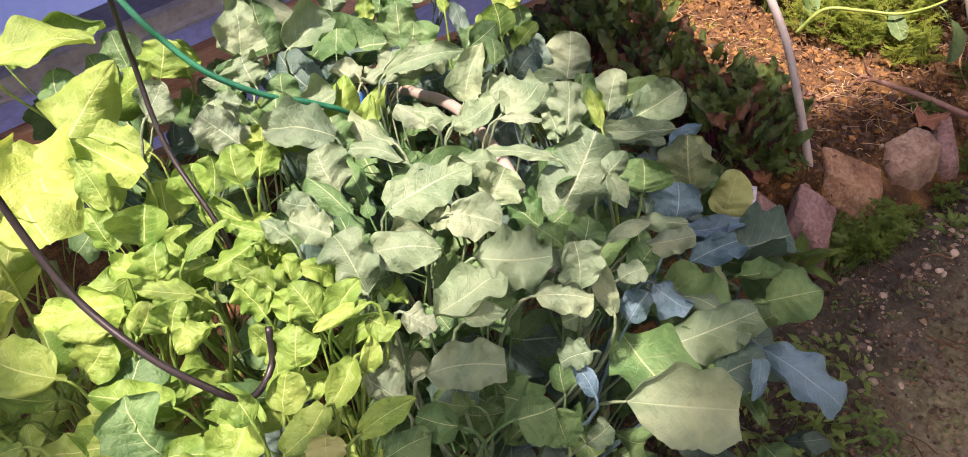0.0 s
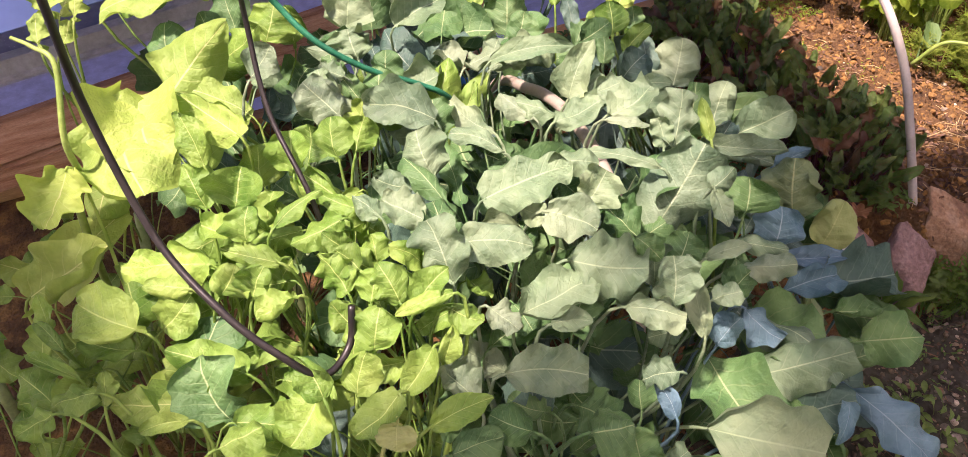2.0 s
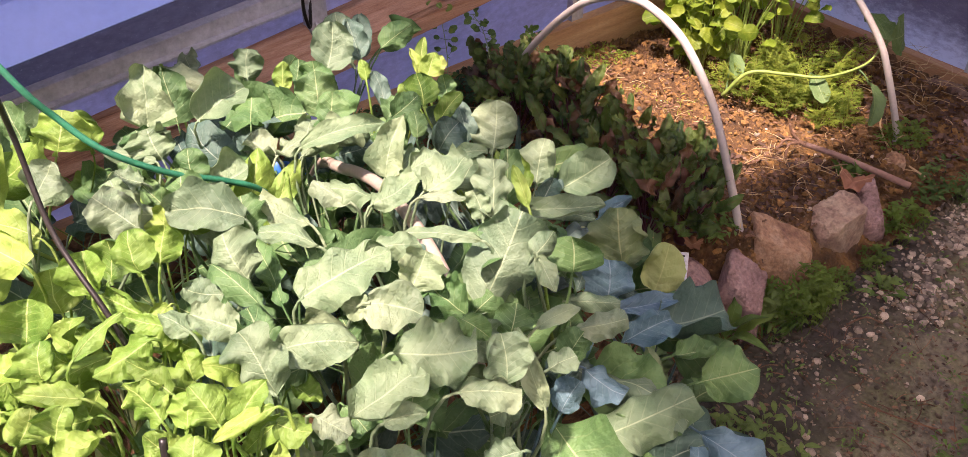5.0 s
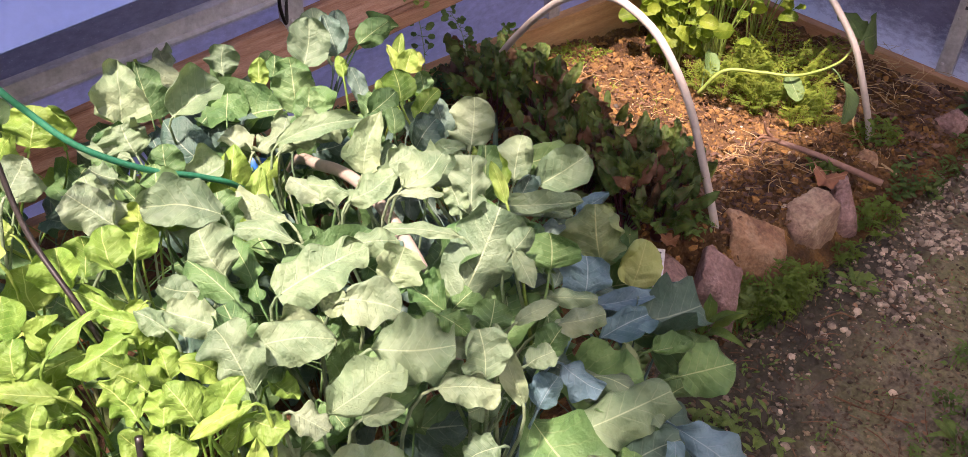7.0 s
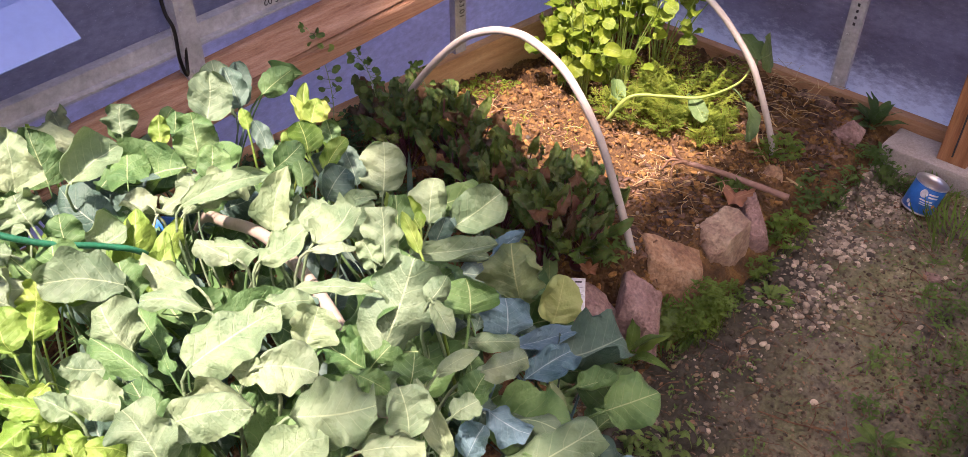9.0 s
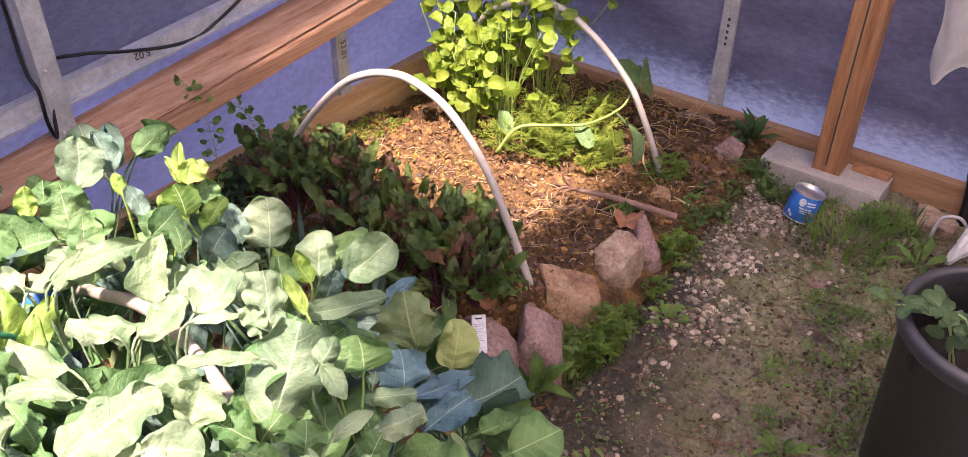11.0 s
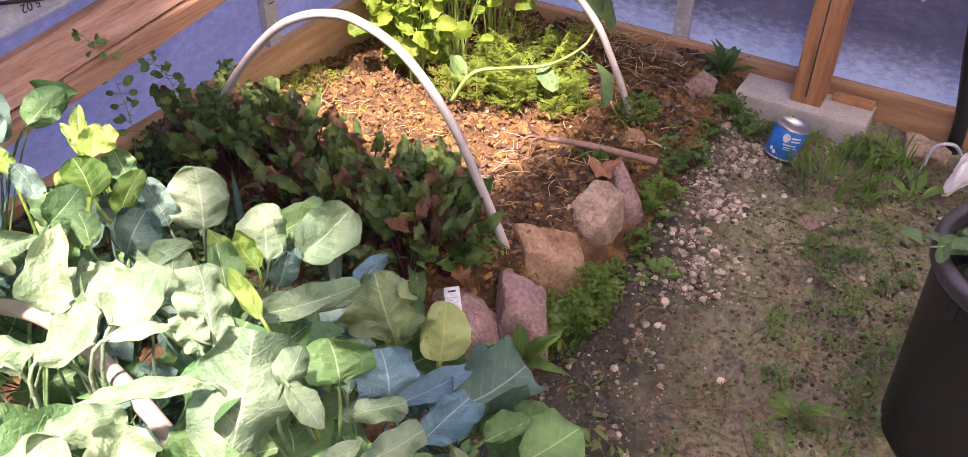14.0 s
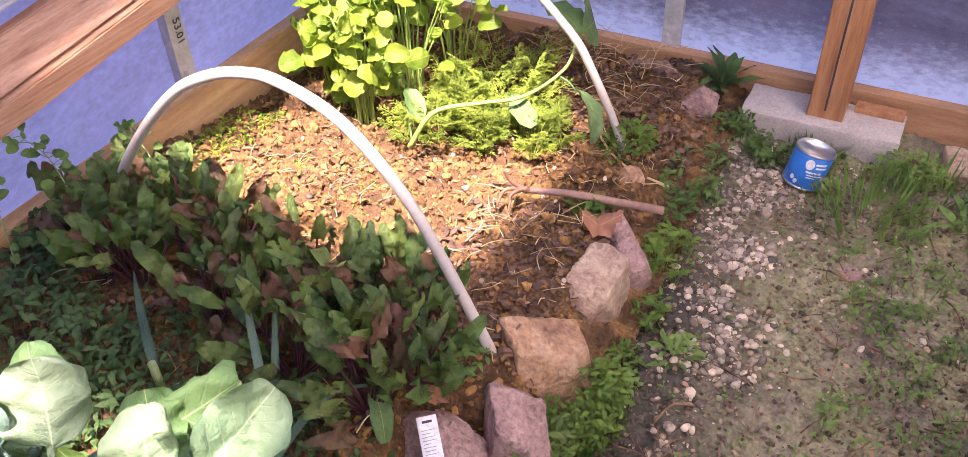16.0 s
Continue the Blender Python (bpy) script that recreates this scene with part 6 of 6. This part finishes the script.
# ---- loose things ----
def plant_label():
    ob = thing("plant_label", (0.9, 2.32, 0.16), "white plastic plant label with small print lying on a stone", "label")
    m = Matrix.Translation((0.902, 2.316, 0.17)) @ Euler((radians(44), radians(6), radians(32))).to_matrix().to_4x4() @ Matrix.Rotation(radians(11), 4, "Z")
    bm = box((-0.0165, -0.045, -0.0012), (0.0165, 0.045, 0.0012), 0.001)
    bm.transform(m)
    tag = part("tag", bm, PRINTWHITE, ob)
    for k in range(8):
        y = 0.022 - k * 0.0055
        w = (0.011, 0.008, 0.01, 0.0115, 0.006, 0.0105, 0.009, 0.011)[k]
        bm = box((-0.012, y, 0.0012), (-0.012 + 2 * w, y + 0.0012, 0.0015), 0)
        bm.transform(m)
        under(part("print_bar", bm, GREYINK, ob, smooth=False), tag)
    bm = box((-0.008, 0.034, 0.0012), (0.008, 0.038, 0.0016), 0)
    bm.transform(m)
    under(part("slot", bm, INK, ob, smooth=False), tag)


plant_label()


def tin_can():
    ob = thing("tin_can", (1.275, 3.49, 0.0), "dented blue food can with a white and orange label lying askew", "can")
    m = Matrix.Translation((1.272, 3.497, 0.048)) @ Euler((radians(-6), radians(12), radians(20))).to_matrix().to_4x4() @ Matrix.Scale(0.79, 4)

    def put(name, verts, faces, mat, smooth=True):
        return raw(name, [m @ Vector(q) for q in verts], faces, mat, ob, smooth=smooth)

    v, f = turned([(0.0, -0.058), (0.058, -0.058), (0.0595, -0.056), (0.0595, 0.054), (0.058, 0.056)], 48)
    body = put("body", v, f, CANBLUE)
    v, f = turned([(0.0585, 0.054), (0.0615, 0.055), (0.0618, 0.06), (0.059, 0.062), (0.0575, 0.058), (0.0565, 0.05), (0.0, 0.049)], 48)
    put("rim", v, f, TIN)
    v, f = turned([(0.0585, -0.06), (0.0612, -0.058), (0.0612, -0.054), (0.0595, -0.053)], 48)
    put("foot_rim", v, f, TIN)

    def patch(name, a0, a1, z0, z1, mat, round_=False):
        n, k = 14, 8
        verts, faces = [], []
        for i in range(n + 1):
            for j in range(k + 1):
                s, t = 2 * i / n - 1, 2 * j / k - 1
                if round_:
                    s, t = s * math.sqrt(1 - t * t / 2), t * math.sqrt(1 - s * s / 2)
                a = (a0 + a1) / 2 + s * (a1 - a0) / 2
                z = (z0 + z1) / 2 + t * (z1 - z0) / 2
                verts.append((0.0603 * math.cos(a), 0.0603 * math.sin(a), z))
        for i in range(n):
            for j in range(k):
                c = i * (k + 1) + j
                faces.append((c, c + k + 1, c + k + 2, c + 1))
        under(put(name, verts, faces, mat), body)

    f0 = -1.75
    patch("badge", f0 - 0.35, f0 + 0.1, 0.012, 0.046, PRINTWHITE, True)
    for a, b, z, h in [(0.15, 0.75, 0.034, 0.007), (0.2, 0.8, 0.022, 0.006), (-0.2, 0.6, 0.004, 0.006), (-0.1, 0.7, -0.006, 0.004), (-0.1, 0.4, -0.014, 0.003)]:
        patch("print_bar", f0 + a, f0 + b, z - h / 2, z + h / 2, PRINTWHITE)
    for a, z in [(-0.85, -0.03), (-0.62, -0.038), (0.45, -0.03), (0.7, -0.012)]:
        patch("print_patch", f0 + a, f0 + a + 0.22, z - 0.008, z + 0.008, PRINTORANGE if a > 0 else PRINTWHITE, True)


tin_can()


def hand_fork():
    ob = thing("hand_fork", (0.9, 3.05, 0.14), "old hand cultivator with a worn wooden handle and rusty tines", "garden tool")
    v, f = tube(smooth_line([(0.76, 2.985, 0.165), (0.85, 3.02, 0.158), (0.95, 3.045, 0.15), (1.04, 3.07, 0.14)], 6), 0.0078, 12, 1.2)
    raw("handle", v, f, WOODGREY, ob)
    v, f = tube([Vector((0.765, 2.987, 0.165)), Vector((0.735, 2.975, 0.168))], 0.008, 10, 0.75)
    raw("ferrule", v, f, RUST, ob)
    for ends in ([(0.722, 2.972, 0.19), (0.712, 2.968, 0.215)], [(0.72, 2.955, 0.172), (0.715, 2.925, 0.15)], [(0.735, 2.95, 0.165), (0.745, 2.93, 0.135)]):
        v, f = tube(smooth_line([(0.75, 2.982, 0.166), *ends], 6), 0.0055, 7, 0.5)
        raw("tine", v, f, RUST, ob)


hand_fork()


def maple_leaf(spot, size, turn, name, label):
    rng = random.Random(9)
    n = 60
    verts, faces, uv = [Vector(spot)], [], [(0.5, 0.5)]
    for i in range(n):
        a = 2 * math.pi * i / n
        r = size * (0.72 + 0.2 * abs(math.cos(2.5 * a)) ** 1.3 + 0.05 * math.sin(15 * a))
        x, y = r * math.cos(a + turn), r * math.sin(a + turn)
        verts.append(Vector(spot) + Vector((x, y * 0.8, 0.25 * size * math.sin(2 * a + 1) + 0.12 * size * math.sin(7 * a) + 0.55 * abs(x))))
        uv.append((0.5 + 0.5 * math.cos(a), 0.5 + 0.5 * math.sin(a)))
    for i in range(n):
        faces.append((0, 1 + i, 1 + (i + 1) % n))
    return tagged(raw(name, verts, faces, DRYLEAF, uv=uv), label, "leaf")


maple_leaf((0.935, 2.965, 0.142), 0.052, 0.4, "dry_leaf", "crumpled brown dry leaf resting on a stone")
maple_leaf((0.83, 2.41, 0.2), 0.028, 1.4, "dry_leaf", "small brown dry leaf on the soil")
maple_leaf((1.1, 2.1, 0.01), 0.03, 2.4, "dry_leaf", "small brown dry leaf under the broccoli")


def pot():
    c = (1.884, 2.672, 0.0)
    ob = thing("black_pot", c, "large black plastic nursery pot with pea plants in it", "pot")
    v, f = turned([(0.0, 0.004), (0.152, 0.004), (0.16, 0.01), (0.163, 0.02), (0.179, 0.43), (0.179, 0.436), (0.175, 0.434), (0.172, 0.36), (0.168, 0.3)], 72, c)
    raw("shell", v, f, BLACK, ob)
    v, f = turned([(0.176, 0.43), (0.182, 0.432), (0.19, 0.435), (0.194, 0.441), (0.195, 0.46), (0.192, 0.467), (0.184, 0.471), (0.174, 0.469), (0.171, 0.463), (0.172, 0.434)], 72, c)
    raw("rim", v, f, RIM_SHEEN, ob)
    v, f = turned([(0.0, 0.335), (0.07, 0.34), (0.14, 0.332), (0.17, 0.326)], 40, c)
    raw("soil_fill", v, f, POTSOIL, ob)
    for k in range(4):
        a = math.pi * (0.75 + 0.5 * k)
        bm = box((-0.012, -0.003, -0.02), (0.012, 0.006, 0.02), 0.002)
        bm.transform(Matrix.Translation((c[0] + 0.179 * math.cos(a), c[1] + 0.179 * math.sin(a), 0.41)) @ Matrix.Rotation(a - math.pi / 2, 4, "Z"))
        part("lug", bm, BLACK, ob)


pot()


def pot_pea(x, y, tip, seed):
    rng = random.Random(seed)
    ob = thing("pea_plant", (x, y, 0.33), "pea plant with grey-green leaflets trailing over the pot", "vegetable plant", "pea plants in the pot")
    a, b = Vector((x, y, 0.33)), Vector(tip)
    line = smooth_line([a, a.lerp(b, 0.45) + Vector((0, 0, 0.09)), b], 7)
    v, f = tube(line, 0.0026, 7, 0.6)
    raw("stem", v, f, STALK, ob)
    for i in range(4, len(line), 2):
        for side in (0, 1):
            q = rng.uniform(0, 6.28)
            s = rng.uniform(0.026, 0.04)
            d = Vector((math.cos(q), math.sin(q), rng.uniform(-0.1, 0.5)))
            p = line[i] + d * 0.012
            single_leaf(ob, rng, p, p + d * s, s * 0.66, "R", EYEWARD + Vector((0, 0, 0.7)), line[i], 0.001, PEALEAF, nu=8, nv=5)


for k, (x, y, tip) in enumerate([(1.84, 2.64, (1.69, 2.61, 0.47)), (1.83, 2.62, (1.725, 2.63, 0.47)), (1.87, 2.6, (1.76, 2.6, 0.5)), (1.9, 2.7, (1.82, 2.66, 0.56)), (1.92, 2.63, (1.86, 2.58, 0.54)), (1.88, 2.74, (1.84, 2.72, 0.54)), (1.95, 2.68, (1.9, 2.62, 0.6))]):
    pot_pea(x, y, tip, 600 + k)


def sheet(name, origin, du, dv, nu, nv, fold, label, category, seed, material=CLOTH):
    """A hanging or crumpled cloth: a grid with folds, given thickness."""
    o, du, dv = Vector(origin), Vector(du), Vector(dv)
    n = du.cross(dv).normalized()
    bm = bmesh.new()
    rows = []
    for j in range(nv + 1):
        row = []
        for i in range(nu + 1):
            u, w = i / nu, j / nv
            lift = fold * (math.sin(u * 13 + seed) * (0.4 + w) + 1.2 * noise.noise((u * 4, w * 4, seed)) + 0.5 * noise.noise((u * 11, w * 11, seed)))
            row.append(bm.verts.new(o + du * (u + 0.05 * noise.noise((u * 3, w * 3, seed + 4))) + dv * (w * (1 + 0.25 * noise.noise((u * 5, 0, seed)))) + n * lift))
        rows.append(row)
    for j in range(nv):
        for i in range(nu):
            bm.faces.new((rows[j][i], rows[j][i + 1], rows[j + 1][i + 1], rows[j + 1][i]))
    bmesh.ops.solidify(bm, geom=bm.faces[:], thickness=0.0015)
    return tagged(part(name, bm, material), label, category)


sheet("white_cloth", (1.44, 3.73, 0.95), (0.3, 0.0, 0.0), (0.02, 0, -0.47), 40, 40, 0.012, "white cloth hanging in folds by the wall", "cloth", 3)


def bag():
    v, f = BALL4
    a, b = Vector((1.7, 3.48, 0.03)), Vector((1.8, 3.6, 0.17))
    way = b - a
    out = []
    for q in v:
        t = q[2] * 0.5 + 0.5
        r = 0.045 + 0.035 * t
        k = 1 + 0.3 * noise.noise(Vector(q) * 2.5) + 0.22 * abs(noise.noise(Vector(q) * 6)) + 0.1 * noise.noise(Vector(q) * 14)
        out.append(a + way * t + Vector((q[0] * 0.4, q[1], abs(q[0]) * 0.5 - 0.1)) * (r * k))
    return tagged(raw("white_bag", out, [tuple(q) for q in f], CLOTH), "crumpled white plastic bag behind the pot", "bag")


bag()
pipe("black_pipe", [(1.69, 3.76, 0.0), (1.68, 3.77, 0.12), (1.635, 3.78, 0.35), (1.607, 3.79, 0.6), (1.6, 3.79, 1.2), (1.6, 3.79, 2.08)], 0.021, BLACK, "black plastic pipe rising along the back wall", "pipe")
pipe("metal_stake", [(1.63, 3.58, -0.02), (1.635, 3.585, 0.07), (1.65, 3.59, 0.105), (1.69, 3.6, 0.11), (1.72, 3.61, 0.06), (1.725, 3.61, -0.02)], 0.005, STEEL, "bent grey metal stake beside the wall", "stake")
tagged(part("wood_scrap", box((1.33, 3.745, 0.067), (1.45, 3.785, 0.082), 0.002), POST), "flat scrap of wood on the concrete block", "wood")


def bucket():
    ob = thing("blue_bucket", (0.5, 1.53, 0.18), "blue plastic bucket hidden among broccoli leaves", "bucket")
    v, f = turned([(0.0, 0.0), (0.06, 0.0), (0.075, 0.36), (0.08, 0.365), (0.08, 0.38), (0.074, 0.38), (0.07, 0.34), (0.055, 0.02)], 32, (0.5, 1.53, 0.18))
    raw("pail", v, f, CANBLUE, ob)


bucket()

ragged = random.Random(19)
for spot, tip, w in [((0.79, 2.33, 0.25), (0.85, 2.27, 0.2), 0.042), ((0.7, 2.32, 0.23), (0.67, 2.27, 0.22), 0.045)]:
    ob = thing("fallen_leaf", spot, "large drooping dark green leaf under the beets", "leaf")
    single_leaf(ob, ragged, spot, tip, w, "R", EYEWARD, (spot[0] - 0.02, spot[1] + 0.03, soil_height(spot[0], spot[1])), 0.002, KOHL, nu=14, nv=7, ruffle=0.03)
maple_leaf((0.87, 2.39, 0.19), 0.03, 0.9, "dry_leaf", "small orange-brown dry leaf behind the stone")
pipe("dry_stalk", [(0.745, 3.43, 0.11), (0.752, 3.415, 0.1), (0.791, 3.347, 0.085), (0.884, 3.271, 0.075), (1.0, 3.25, 0.065)], 0.0028, STRAW, "long dry yellow stalk curving over the soil", "stalk")
pipe("twig", [(1.409, 3.089, 0.012), (1.459, 3.1, 0.018), (1.48, 3.12, 0.014), (1.51, 3.135, 0.012)], 0.0026, CHIP, "short brown twig on the path", "twig")
pipe("twig", [(1.18, 2.63, 0.012), (1.2, 2.68, 0.02), (1.235, 2.7, 0.012)], 0.002, CHIP, "short brown twig on the path", "twig")
pipe("twig", [(1.34, 2.45, 0.01), (1.42, 2.47, 0.016), (1.5, 2.52, 0.01)], 0.002, CHIP, "short brown twig on the path", "twig")
